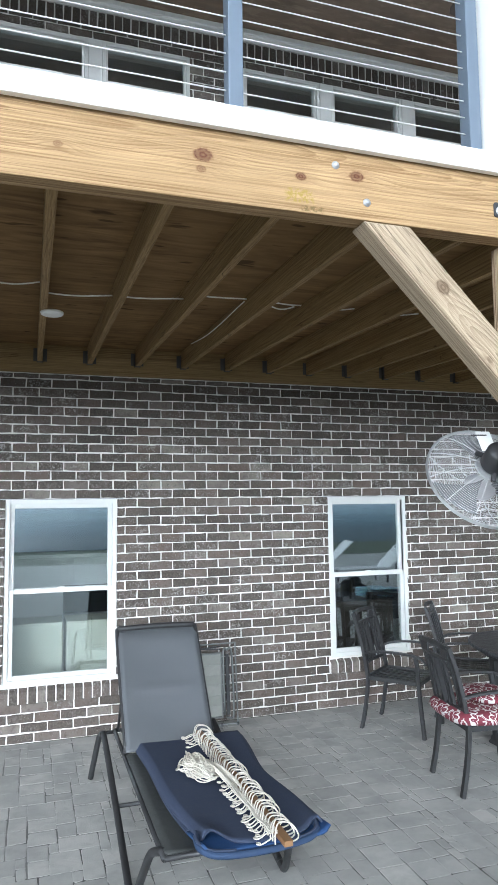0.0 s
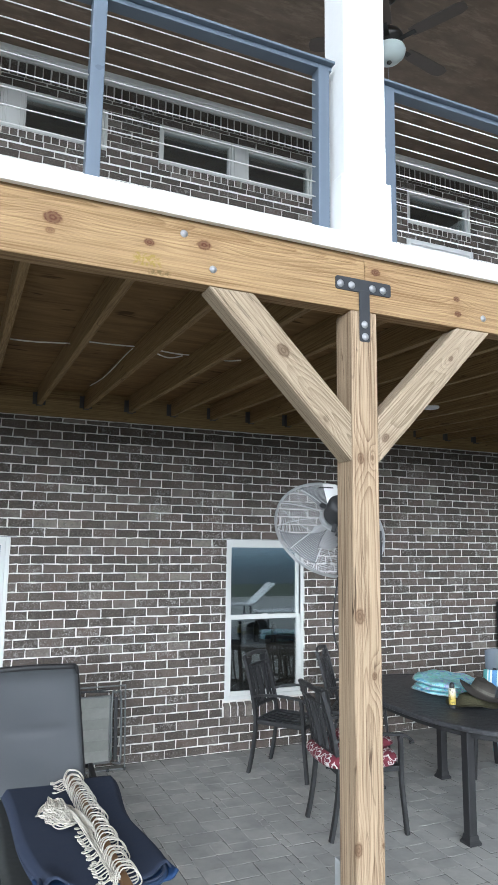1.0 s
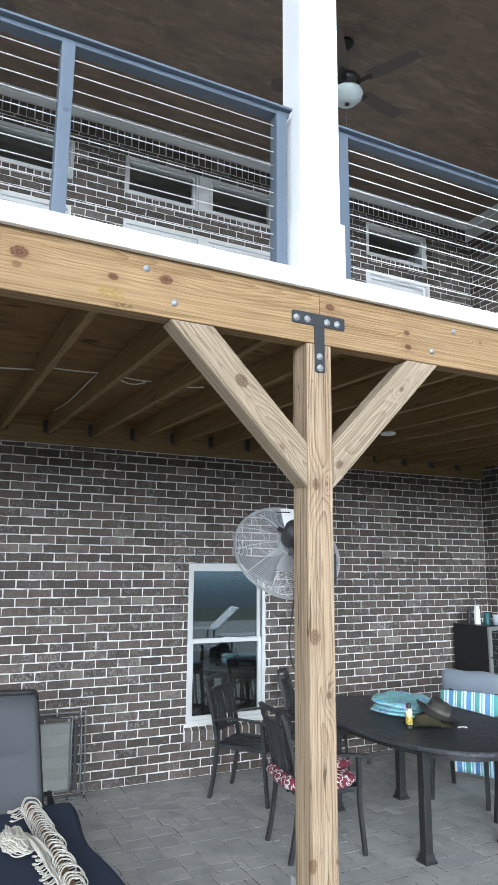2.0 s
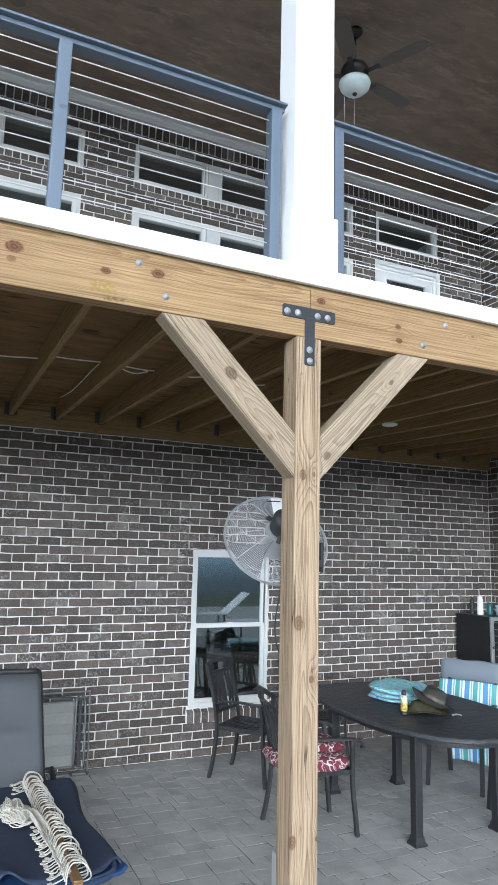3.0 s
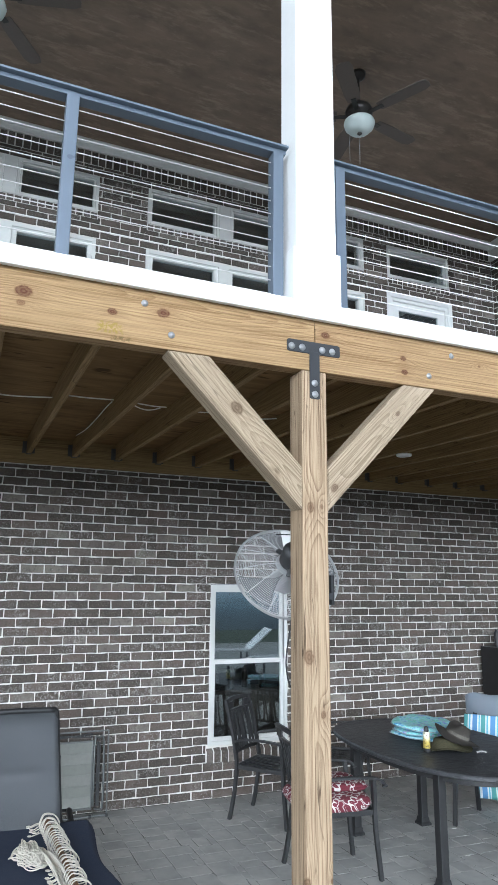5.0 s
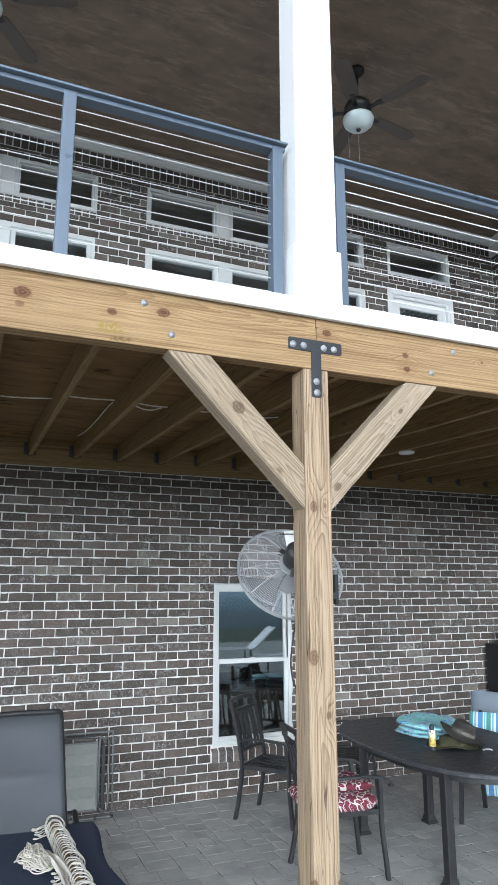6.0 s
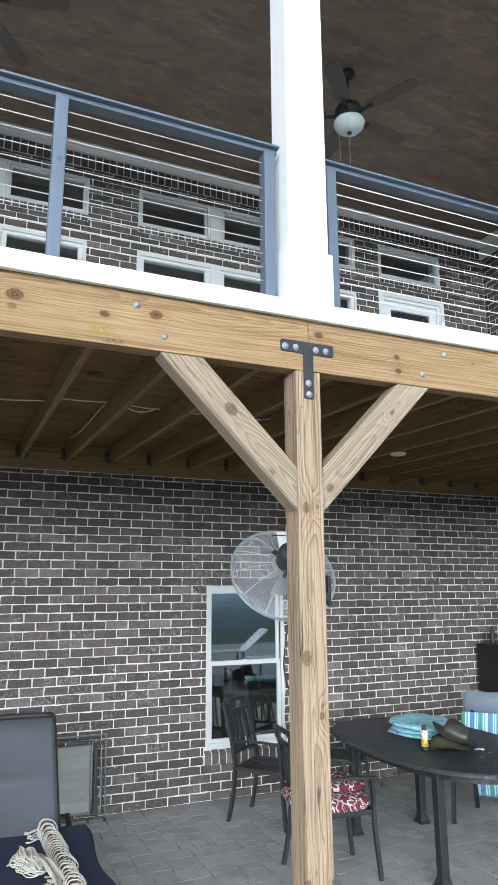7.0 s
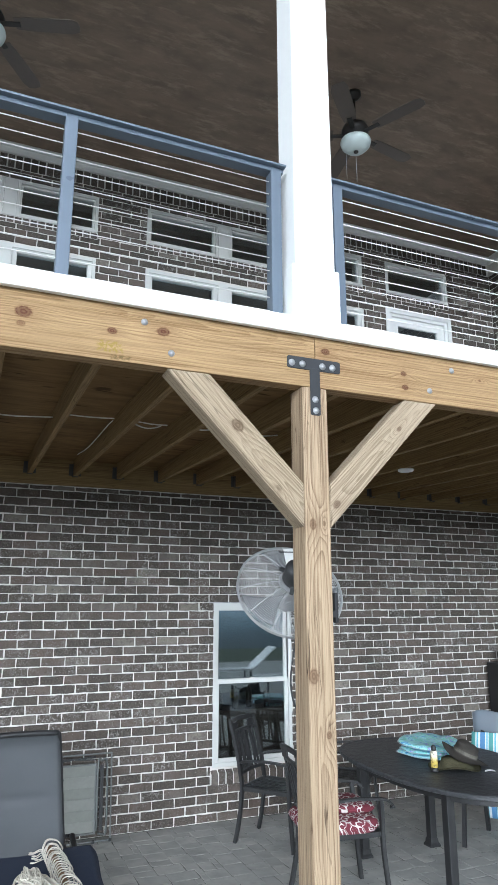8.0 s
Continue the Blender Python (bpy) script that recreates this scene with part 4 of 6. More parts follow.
for x, y in ((-0.445, -0.605), (0.28, -0.61), (0.21, 0.48), (-0.44, 0.48)):
    bm = bmesh.new()
    box(bm, x - 0.031, x + 0.031, y - 0.031, y + 0.031, 0.05, 0.714, 0.007)
    leg = part("leg", bm, ALU, table)
    bm = bmesh.new()
    sq = lambda r, z: [bm.verts.new((x + r * sx, y + r * sy, z)) for sx, sy in ((-1, -1), (1, -1), (1, 1), (-1, 1))]
    rr = [sq(0.049, 0.0), sq(0.049, 0.014), sq(0.039, 0.028), sq(0.034, 0.058), sq(0.032, 0.060)]
    for a, b in zip(rr, rr[1:]):
        for i in range(4):
            bm.faces.new((a[i], a[(i + 1) % 4], b[(i + 1) % 4], b[i]))
    bm.faces.new(rr[0][::-1])
    bm.faces.new(rr[-1])
    part("foot", bm, ALU, leg, "flared square foot")


# ---- patio chairs ----
def rect(w, h):
    return [(-w / 2, -h / 2), (w / 2, -h / 2), (w / 2, h / 2), (-w / 2, h / 2)]


def back_x(z):
    """How far back the chair's back leans at a height."""
    u = max(0.0, (z - 0.43) / 0.53)
    return -0.225 - 0.05 * u - 0.075 * u * u


def patio_chair(m, label):
    ch = thing("patio_chair", m, label, "chair", "chairs round the table")
    for s in (-1, 1):
        leg = [(-0.285, s * 0.215, 0.0), (-0.262, s * 0.212, 0.10), (-0.235, s * 0.210, 0.26), (-0.222, s * 0.208, 0.42)]
        leg += [(back_x(z), s * 0.205, z) for z in (0.52, 0.64, 0.76, 0.88, 0.945)]
        part("rear_leg", sweep(bmesh.new(), smooth_path(leg, 3), rect(0.026, 0.034), up=(0, 1, 0)), ALU, ch)
        leg = [(0.262, s * 0.232, 0.0), (0.250, s * 0.230, 0.12), (0.232, s * 0.226, 0.30), (0.226, s * 0.226, 0.43), (0.222, s * 0.236, 0.56), (0.212, s * 0.245, 0.640)]
        part("front_leg", sweep(bmesh.new(), smooth_path(leg, 3), rect(0.026, 0.032), up=(0, 1, 0)), ALU, ch)
        arm = [(back_x(0.62), s * 0.207, 0.615), (-0.16, s * 0.238, 0.645), (0.0, s * 0.256, 0.660), (0.16, s * 0.256, 0.655), (0.25, s * 0.252, 0.640), (0.292, s * 0.25, 0.610), (0.298, s * 0.25, 0.585)]
        part("arm", sweep(bmesh.new(), smooth_path(arm, 4), rect(0.036, 0.016)), ALU, ch)
    bm = bmesh.new()
    box(bm, 0.205, 0.240, -0.225, 0.225, 0.405, 0.440, 0.006)
    box(bm, -0.235, -0.205, -0.205, 0.205, 0.405, 0.440, 0.006)
    box(bm, -0.205, 0.205, -0.225, -0.200, 0.405, 0.440, 0.006)
    box(bm, -0.205, 0.205, 0.200, 0.225, 0.405, 0.440, 0.006)
    part("seat_frame", bm, ALU, ch)
    for i in range(5):
        y = -0.156 + i * 0.078
        path = [(-0.21, y, 0.432), (-0.08, y, 0.420), (0.08, y, 0.418), (0.21, y, 0.436)]
        part("seat_slat", sweep(bmesh.new(), smooth_path(path, 3), rect(0.046, 0.010)), ALU, ch)
    # back: two cross rails at the top with slots between, one low rail, slats between
    for nm, z, h in (("top_rail", 0.938, 0.030), ("cross_rail", 0.858, 0.022), ("low_rail", 0.535, 0.026)):
        pts = [(back_x(z) - 0.022 * (1 - (k / 3.0) ** 2), k / 3.0 * 0.20, z + (0.012 * (1 - (k / 3.0) ** 2) if nm == "top_rail" else 0.0)) for k in range(-3, 4)]
        part(nm, sweep(bmesh.new(), pts, rect(0.020, h)), ALU, ch)
    for k in (-1, 1):
        y = k * 0.145
        part("rail_divider", boxed(back_x(0.90) - 0.020, back_x(0.90) - 0.002, y - 0.046, y + 0.046, 0.866, 0.926, 0.004), ALU, ch)
    for i in range(7):
        u = (i - 3) / 3.5
        y0, y1 = u * 0.175, u * 0.165
        bow = -0.022 * (1 - u * u)
        path = [(back_x(z) + bow, y0 + (y1 - y0) * t + 0.012 * math.sin(math.pi * t) * (1 if i % 2 else -1), z) for t, z in ((0, 0.54), (0.25, 0.62), (0.5, 0.70), (0.75, 0.78), (1, 0.855))]
        part("back_slat", sweep(bmesh.new(), smooth_path(path, 2), rect(0.010, 0.022 if i != 3 else 0.036), up=(1, 0, 0)), ALU, ch)
    return ch


chair_a = patio_chair(pose(2.627, -0.672, 0.001, 0, 0, -51), "charcoal cast-aluminium patio armchair with slatted seat by the window")
chair_b = copy_thing(chair_a, pose(2.565, -1.84, 0.001, 0, 0, -7))
tagged(chair_b, "charcoal cast-aluminium patio armchair carrying red-and-white cushions")
chair_c = copy_thing(chair_a, pose(3.38, -0.57, 0.001, 0, 0, -40))
tagged(chair_c, "charcoal cast-aluminium patio armchair pushed in under the table end")
chair_e = copy_thing(chair_a, pose(4.34, -2.26, 0.001, 0, 0, 184))
tagged(chair_e, "charcoal cast-aluminium patio armchair on the table's far side")
chair_d = copy_thing(chair_a, pose(4.32, -1.49, 0.001, 0, 0, 210))
tagged(chair_d, "charcoal cast-aluminium patio armchair with a striped float over its back")


def cushion(m, a, b, h, label):
    """A box cushion with a soft swollen outline and a piped seam."""
    bm = bmesh.new()
    rnd = random.Random(label)
    rings = []
    for k, z in ((0.80, 0.0), (0.95, 0.10), (1.0, 0.32), (1.01, 0.5), (1.0, 0.68), (0.95, 0.90), (0.80, 0.99), (0.55, 1.03), (0.25, 1.05)):
        rings.append([bm.verts.new((x * k, y * k, z * h + 0.006 * math.sin(9 * x + 4 * z) * math.cos(8 * y))) for x, y in superellipse(a, b, 4.2, 36)])
    for p, q in zip(rings, rings[1:]):
        for i in range(36):
            bm.faces.new((p[i], p[(i + 1) % 36], q[(i + 1) % 36], q[i]))
    bm.faces.new(rings[0][::-1])
    bm.faces.new(rings[-1])
    c = thing("seat_cushion", m, label, "cushion", "red cushions")
    body = part("cover", bm, TRELLIS, c, smooth=True)
    part("piping", sweep(bmesh.new(), [(x * 1.015, y * 1.015, h * 0.5) for x, y in superellipse(a, b, 4.2, 40)], circle(0.005, 6), closed=True), TRELLIS, body)
    return c


cushion(pose(2.518, -1.842, 0.447, 0, 0, -7), 0.268, 0.275, 0.085, "burgundy seat cushion with white trellis pattern on a chair")
cushion(pose(2.645, -1.80, 0.536, 0, 3, -2), 0.165, 0.19, 0.055, "second burgundy trellis cushion lying on the first one")

# striped float over the back of a chair
fl = thing("pool_float", pose(4.32, -1.49, 0.001, 0, 0, 210), "blue and green striped pool float over a chair back", "pool float")
half = 0.30


def drape(u, v):
    """Down the front of the back, from the crest; u along the strip, v across it."""
    y = (v - 0.5) * 2 * half
    puff = 0.018 * math.sin(math.pi * v) + 0.010 * abs(math.sin(4 * math.pi * v))
    z = 0.985 - 0.40 * u
    return (back_x(z) + 0.030 + puff, y, z - 0.012 * (1 - math.sin(math.pi * v)))


part("front_panel", sheet(bmesh.new(), lambda u, v: drape(0.42 + 0.58 * u, v), 14, 40, 0.022), STRIPES, fl, smooth=True)


def hang(u, v):
    y = (v - 0.5) * 2 * (half - 0.02)
    z = 0.95 - 0.88 * u
    return (-0.395 - 0.02 * u + 0.018 * math.sin(3 * math.pi * v + 2 * u) * u, y, z)


part("rear_panel", sheet(bmesh.new(), hang, 20, 40, -0.012), STRIPES, fl, smooth=True)
bm = bmesh.new()
prof = [(back_x(0.90) + 0.005 + 0.052 * math.cos(t) * (1.0 if math.cos(t) > 0 else 1.15), 0.905 + 0.100 * math.sin(t)) for t in [2 * math.pi * i / 18 for i in range(18)]]
rings = []
for k in range(15):
    v = -1 + 2 * k / 14
    s = (1 - abs(v) ** 5) ** 0.5 * 0.9 + 0.1
    rings.append([bm.verts.new((-0.355 + (x + 0.355) * s, v * (half + 0.01), 0.885 + (z - 0.905) * 1.06 * (0.72 + 0.28 * s) + 0.006 * math.sin(7 * v))) for x, z in prof])
for p, q in zip(rings, rings[1:]):
    for i in range(18):
        bm.faces.new((p[i], p[(i + 1) % 18], q[(i + 1) % 18], q[i]))
bm.faces.new(rings[0][::-1])
bm.faces.new(rings[-1])
n = Nodes("clear_grey_vinyl")
t = n.node("BsdfTransparent")
t.inputs[0].default_value = (0.72, 0.80, 0.88, 1)
mx = n.node("MixShader")
mx.inputs[0].default_value = 0.52
n.done((0.34, 0.38, 0.43), 0.3)
n.put(mx.inputs[1], t.outputs[0])
n.put(mx.inputs[2], n.bsdf.outputs[0])
n.put(n.tree.nodes["Material Output"].inputs[0], mx.outputs[0])
part("pillow", bm, n.mat, fl, "frosted grey inflated pillow", smooth=True)


# ---- things on the table ----
def flat_float(m, r, h, seed, label):
    bm = bmesh.new()
    rnd = random.Random(seed)
    ph = [rnd.uniform(0, 6.28) for _ in range(5)]
    rings = []
    for k, z in ((0.70, 0.0), (0.93, 0.12), (1.0, 0.45), (0.97, 0.78), (0.86, 0.97), (0.62, 1.0), (0.45, 0.80), (0.2, 0.74)):
        row = []
        for i in range(40):
            t = 2 * math.pi * i / 40
            rr = r * k * (1 + 0.05 * math.sin(3 * t + ph[0]) + 0.03 * math.sin(7 * t + ph[1]))
            row.append(bm.verts.new((rr * 1.15 * math.cos(t), rr * math.sin(t), h * z * (1 + (0.12 * math.sin(5 * t + ph[2]) + 0.10 * math.sin(11 * t + ph[3])) * (z > 0.3)))))
        rings.append(row)
    for p, q in zip(rings, rings[1:]):
        for i in range(40):
            bm.faces.new((p[i], p[(i + 1) % 40], q[(i + 1) % 40], q[i]))
    bm.faces.new(rings[0][::-1])
    bm.faces.new(rings[-1])
    f = thing("swim_ring", m, label, "swim ring", "floats on the table")
    part("ring_body", bm, FLOAT, f, smooth=True)
    part("seam", sweep(bmesh.new(), [(r * 1.165 * math.cos(2 * math.pi * i / 40) * (1 + 0.05 * math.sin(6 * math.pi * i / 40 + ph[0]) + 0.03 * math.sin(14 * math.pi * i / 40 + ph[1])),
                                      r * 1.012 * math.sin(2 * math.pi * i / 40) * (1 + 0.05 * math.sin(6 * math.pi * i / 40 + ph[0]) + 0.03 * math.sin(14 * math.pi * i / 40 + ph[1])), h * 0.45) for i in range(40)],
                       rect(0.012, 0.003), closed=True), FROST, f)
    return f


flat_float(pose(3.64, -1.54, 0.752, 0, 0, 120), 0.245, 0.030, 14, "thin blue and purple swim ring lying on the table")
flat_float(pose(3.66, -1.52, 0.782, 0, 0, 35), 0.25, 0.032, 4, "half-deflated turquoise swim ring lying on the table")
flat_float(pose(3.66, -1.50, 0.815, 2, -2, 70), 0.265, 0.040, 9, "turquoise and green swim ring stacked on another one")

bot = thing("sunscreen_bottle", pose(3.29, -2.00, 0.752), "yellow sunscreen spray bottle with a black cap", "bottle")
n = Nodes("yellow_label")
sp = n.node("SeparateXYZ")
n.put(sp.inputs[0], n.coords())
c = n.mix(n.span(sp.outputs[2], 0.070, 0.120), (0.50, 0.38, 0.08), (0.72, 0.70, 0.56))
c = n.mix(n.span(n.noise(n.coords(), 45.0, 2.0), 0.56, 0.60, 0.0, 0.7), c, (0.10, 0.08, 0.03))
YELLOW = n.done(c, 0.4)
part("bottle_body", lathe(bmesh.new(), [(0, 0.026), (0.024, 0.026), (0.026, 0.032), (0.026, 0.125), (0.022, 0.140), (0, 0.141)], 20), YELLOW, bot, smooth=True)
part("bottle_base", lathe(bmesh.new(), [(0, 0), (0.024, 0), (0.0255, 0.004), (0.0255, 0.025), (0, 0.0255)], 20), PLASTIC_BLACK, bot, smooth=True)
part("cap", lathe(bmesh.new(), [(0, 0.1415), (0.018, 0.1415), (0.019, 0.150), (0.017, 0.168), (0.010, 0.178), (0, 0.180)], 18), PLASTIC_BLACK, bot, smooth=True)

HAT_FELT = plain("dark_felt", (0.085, 0.075, 0.064), 0.9, 0, 160, 0.4, 0.4)
lean = Matrix.Rotation(radians(23), 4, Vector((0.635, 0.77, 0)))
hat = thing("sun_hat", pose(3.575, -1.99, 0.832) @ lean @ Matrix.Scale(0.87, 4), "dark brown wide-brimmed felt sun hat with patterned band", "hat")
bm = bmesh.new()
lathe(bm, [(0.205, 0.003), (0.198, 0.0), (0.160, 0.004), (0.125, 0.008), (0.104, 0.014), (0.100, 0.024), (0.098, 0.060), (0.093, 0.095), (0.080, 0.118), (0.050, 0.124), (0.0, 0.112)], 44)
for v in bm.verts:
    r = math.hypot(v.co.x, v.co.y)
    a = math.atan2(v.co.y, v.co.x)
    if r > 0.104:
        v.co.z += (r - 0.1) * (0.16 * math.cos(2 * a + 1.9) + 0.07 * math.sin(3 * a))
    elif v.co.z > 0.1:
        v.co.z -= 0.018 * math.cos(a) ** 2
        v.co.y *= 0.9
bmesh.ops.solidify(bm, geom=list(bm.faces), thickness=0.003)
crown = part("hat_body", bm, HAT_FELT, hat, smooth=True)
part("hat_band", lathe(bmesh.new(), [(0.1025, 0.022), (0.1045, 0.022), (0.1025, 0.048), (0.1005, 0.048), (0.1025, 0.022)], 36), plain("patterned_band", (0.115, 0.105, 0.085), 0.8, 0, 70, 1.0, 0.2), hat, "beaded light and dark band")
hat2 = thing("straw_hat", pose(3.47, -2.00, 0.7525, 0, 0, -30), "olive straw hat lying under a felt hat", "hat")
bm = bmesh.new()
lathe(bm, [(0.19, 0.004), (0.185, 0.0), (0.14, 0.014), (0.11, 0.03), (0.090, 0.075), (0.06, 0.088), (0, 0.088)], 32)
for v in bm.verts:
    a = math.atan2(v.co.y, v.co.x)
    r = math.hypot(v.co.x, v.co.y)
    v.co.y *= 0.72
    v.co.z += max(0.0, r - 0.11) * 0.18 * (1 + math.sin(3 * a))
bmesh.ops.solidify(bm, geom=list(bm.faces), thickness=0.003)
part("hat_body", bm, STRAW, hat2, smooth=True)
card = thing("paper_tag", pose(3.655, -2.165, 0.757, 0, -3, -35), "small white folded paper lying by the hat", "paper")
part("paper_fold", sheet(bmesh.new(), lambda u, v: (u * 0.07 - 0.035, v * 0.04 - 0.02, 0.006 * math.sin(math.pi * u)), 8, 3, 0.002), PLASTIC_WHITE, card)

# ---- fridge in the corner ----
fr = thing("drinks_fridge", pose(5.55, -0.06, 0), "tall black drinks fridge with a steel-edged door", "fridge")
part("fridge_body", boxed(0.0, 0.56, -0.515, 0.0, 0.04, 1.300, 0.006), FRIDGE, fr)
part("plinth", boxed(0.03, 0.53, -0.48, -0.02, 0.0, 0.0395), PLASTIC_BLACK, fr)
dr = part("fridge_door", frame_ring(bmesh.new(), 0.002, 0.558, 0.06, 1.298, 0.040, -0.545, -0.517), CHROME, fr, "brushed steel door frame")
p = part("pane", boxed(0.040, 0.520, -0.535, -0.529, 0.098, 1.260), GLASS, dr)
part("handle", sweep(bmesh.new(), [(0.515, -0.545, 0.75), (0.515, -0.577, 0.76), (0.515, -0.577, 1.10), (0.515, -0.545, 1.11)], circle(0.008, 8)), CHROME, dr, smooth=True)


def bottle_on(m, name, label, cat, r, h, neck, mat, capmat):
    b = thing(name, m, label, cat)
    part("container", lathe(bmesh.new(), [(0, 0), (r, 0), (r * 1.02, 0.006), (r, h * 0.75), (r * 0.9, h * 0.84), (neck, h * 0.9), (neck, h * 0.93), (0, h * 0.931)], 18), mat, b, smooth=True)
    part("cap", lathe(bmesh.new(), [(0, h * 0.932), (neck * 1.1, h * 0.932), (neck * 1.1, h * 0.99), (neck * 0.8, h), (0, h)], 14), capmat, b, smooth=True)
    return b


bottle_on(pose(5.69, -0.30, 1.301), "spray_bottle", "tall white spray can on the fridge", "bottle", 0.034, 0.20, 0.026, PLASTIC_WHITE, PLASTIC_WHITE)
bottle_on(pose(5.665, -0.20, 1.301), "dark_bottle", "slim black bottle standing on the fridge", "bottle", 0.026, 0.19, 0.014, PLASTIC_BLACK, PLASTIC_BLACK)
bottle_on(pose(5.755, -0.38, 1.301), "teal_bottle", "dark teal bottle standing on the fridge", "bottle", 0.036, 0.14, 0.026, plain("teal_plastic", (0.014, 0.090, 0.095), 0.4), PLASTIC_BLACK)
cup = thing("tumbler", pose(5.835, -0.44, 1.301), "frosted clear tumbler standing on the fridge", "cup")
part("tumbler_wall", lathe(bmesh.new(), [(0, 0), (0.030, 0), (0.038, 0.11), (0.036, 0.11), (0.028, 0.004), (0, 0.004)], 20), FROST, cup, smooth=True)

bottle_on(pose(5.93, -0.42, 1.301), "orange_bottle", "small orange bottle with a yellow-green foot on the fridge", "bottle", 0.036, 0.15, 0.028, plain("orange_plastic", (0.55, 0.16, 0.05), 0.35), PLASTIC_WHITE)

# ---- sun lounger with mat and hammock ----
lo = thing("sun_lounger", pose(0.472, -1.95, 0, 0, 0, 0.3), "black-framed sun lounger with raised grey mesh back", "sun lounger")
T = circle(0.0195, 10)
for s in (-1, 1):
    path = [(s * 0.455, 1.03, 0.015), (s * 0.425, 0.985, 0.20), (s * 0.405, 0.94, 0.315), (s * 0.390, 0.88, 0.352), (s * 0.385, 0.80, 0.340), (s * 0.388, 0.2, 0.180), (s * 0.395, -0.36, 0.035), (s * 0.394, -0.45, 0.018),
            (s * 0.385, -0.53, 0.040), (s * 0.36, -0.66, 0.22), (s * 0.340, -0.72, 0.315), (s * 0.315, -0.78, 0.350), (s * 0.300, -0.80, 0.352)]
    part("side_frame", sweep(bmesh.new(), smooth_path(path, 4), T), TUBE, lo, smooth=True)
    part("seat_rail", sweep(bmesh.new(), [(s * 0.305, 0.42, 0.352), (s * 0.305, -0.2, 0.348), (s * 0.305, -0.86, 0.352)], circle(0.015, 10)), TUBE, lo, smooth=True)
    part("arm_link", sweep(bmesh.new(), [(s * 0.395, 0.90, 0.351), (s * 0.305, 0.90, 0.352)], circle(0.012, 8)), TUBE, lo, smooth=True)
    part("rail_tail", sweep(bmesh.new(), [(s * 0.305, 0.42, 0.352), (s * 0.305, 0.92, 0.352)], circle(0.014, 8)), TUBE, lo, smooth=True)
part("under_bar", sweep(bmesh.new(), [(-0.388, 0.16, 0.172), (0.388, 0.16, 0.172)], circle(0.013, 8)), TUBE, lo, smooth=True)
for y, z in ((-0.86, 0.352), (-0.2, 0.330), (0.92, 0.352)):
    part("cross_bar", sweep(bmesh.new(), [(-0.305, y, z), (0.305, y, z)], circle(0.014, 8)), TUBE, lo, smooth=True)
bk0, bk1 = Vector((-0.020, 0.40, 0.372)), Vector((-0.016, 0.905, 1.035))
for s in (-1, 1):
    pts = [bk0 + Vector((s * 0.279, 0, 0)), (bk0 + bk1) / 2 + Vector((s * 0.279, 0.004, 0)), bk0.lerp(bk1, 0.94) + Vector((s * 0.279, 0.0, 0)), bk1 + Vector((s * 0.268, 0.008, 0)), bk1 + Vector((s * 0.23, 0.012, 0.004)), bk1 + Vector((0, 0.012, 0.004))]
    part("back_frame", sweep(bmesh.new(), smooth_path(pts, 4), circle(0.0145, 10)), TUBE, lo, smooth=True)
    part("back_prop", sweep(bmesh.new(), [(s * 0.27, 0.70, 0.765), (s * 0.285, 0.90, 0.365)], circle(0.009, 8)), TUBE, lo, smooth=True)


def back_cloth(u, v):
    p = bk0.lerp(bk1, u)
    sag = -0.018 * math.sin(math.pi * v) * math.sin(math.pi * min(1, u * 1.05)) + 0.008 * math.exp(-((u - 0.47) / 0.035) ** 2) * math.sin(math.pi * v) ** 2
    nrm = Vector((0, -0.795, 0.606))
    curl = max(0.0, (u - 0.86) / 0.14)
    sag += 0.012 * math.sin(14 * u + 3 * v) * math.sin(math.pi * v) * 0.25
    return p + Vector(((v - 0.5) * 0.556, 0.030 * curl * curl, -0.016 * curl * curl)) + nrm * (0.016 + sag)


sl = part("back_sling", sheet(bmesh.new(), back_cloth, 40, 16, 0.004), SLING, lo, "taut grey woven mesh back", smooth=True)
part("top_hem", sweep(bmesh.new(), [Vector((x - 0.016, bk1.y + 0.006, bk1.z + 0.004 + 0.004 * math.cos(x * 9))) for x in [-0.270 + 0.540 * i / 10 for i in range(11)]], circle(0.019, 10, 1.0, 1.1)), TUBE, sl, "dark hem over the top bar", smooth=True)
# seat mesh coloured darker than the back, for how little light it returns
part("seat_sling", sheet(bmesh.new(), lambda u, v: ((v - 0.5) * 0.60, 0.42 - 1.27 * u, 0.369 - 0.020 * math.sin(math.pi * v)), 30, 12, 0.004), plain("shaded_seat_mesh", (0.046, 0.049, 0.047), 0.6, 0, 300, 0.3, 0.2), lo, smooth=True)

mat_thing = thing("lounger_mat", pose(0, 0, 0), "navy blue canvas mat with bright blue lining folded on a lounger", "mat")


def mat_x(u, v):
    """Across the mat, which narrows a little towards the foot."""
    left = 0.225 + 0.10 * u ** 1.6 + 0.010 * math.sin(7 * u)
    right = 0.935 - 0.050 * math.sin(math.pi * min(1.0, u * 1.15)) ** 2
    return left + (right - left) * v


def pout(v):
    """How far the doubled foot end gapes at its two corners."""
    return math.exp(-((v - 0.10) / 0.10) ** 2) + 0.8 * math.exp(-((v - 0.93) / 0.085) ** 2)


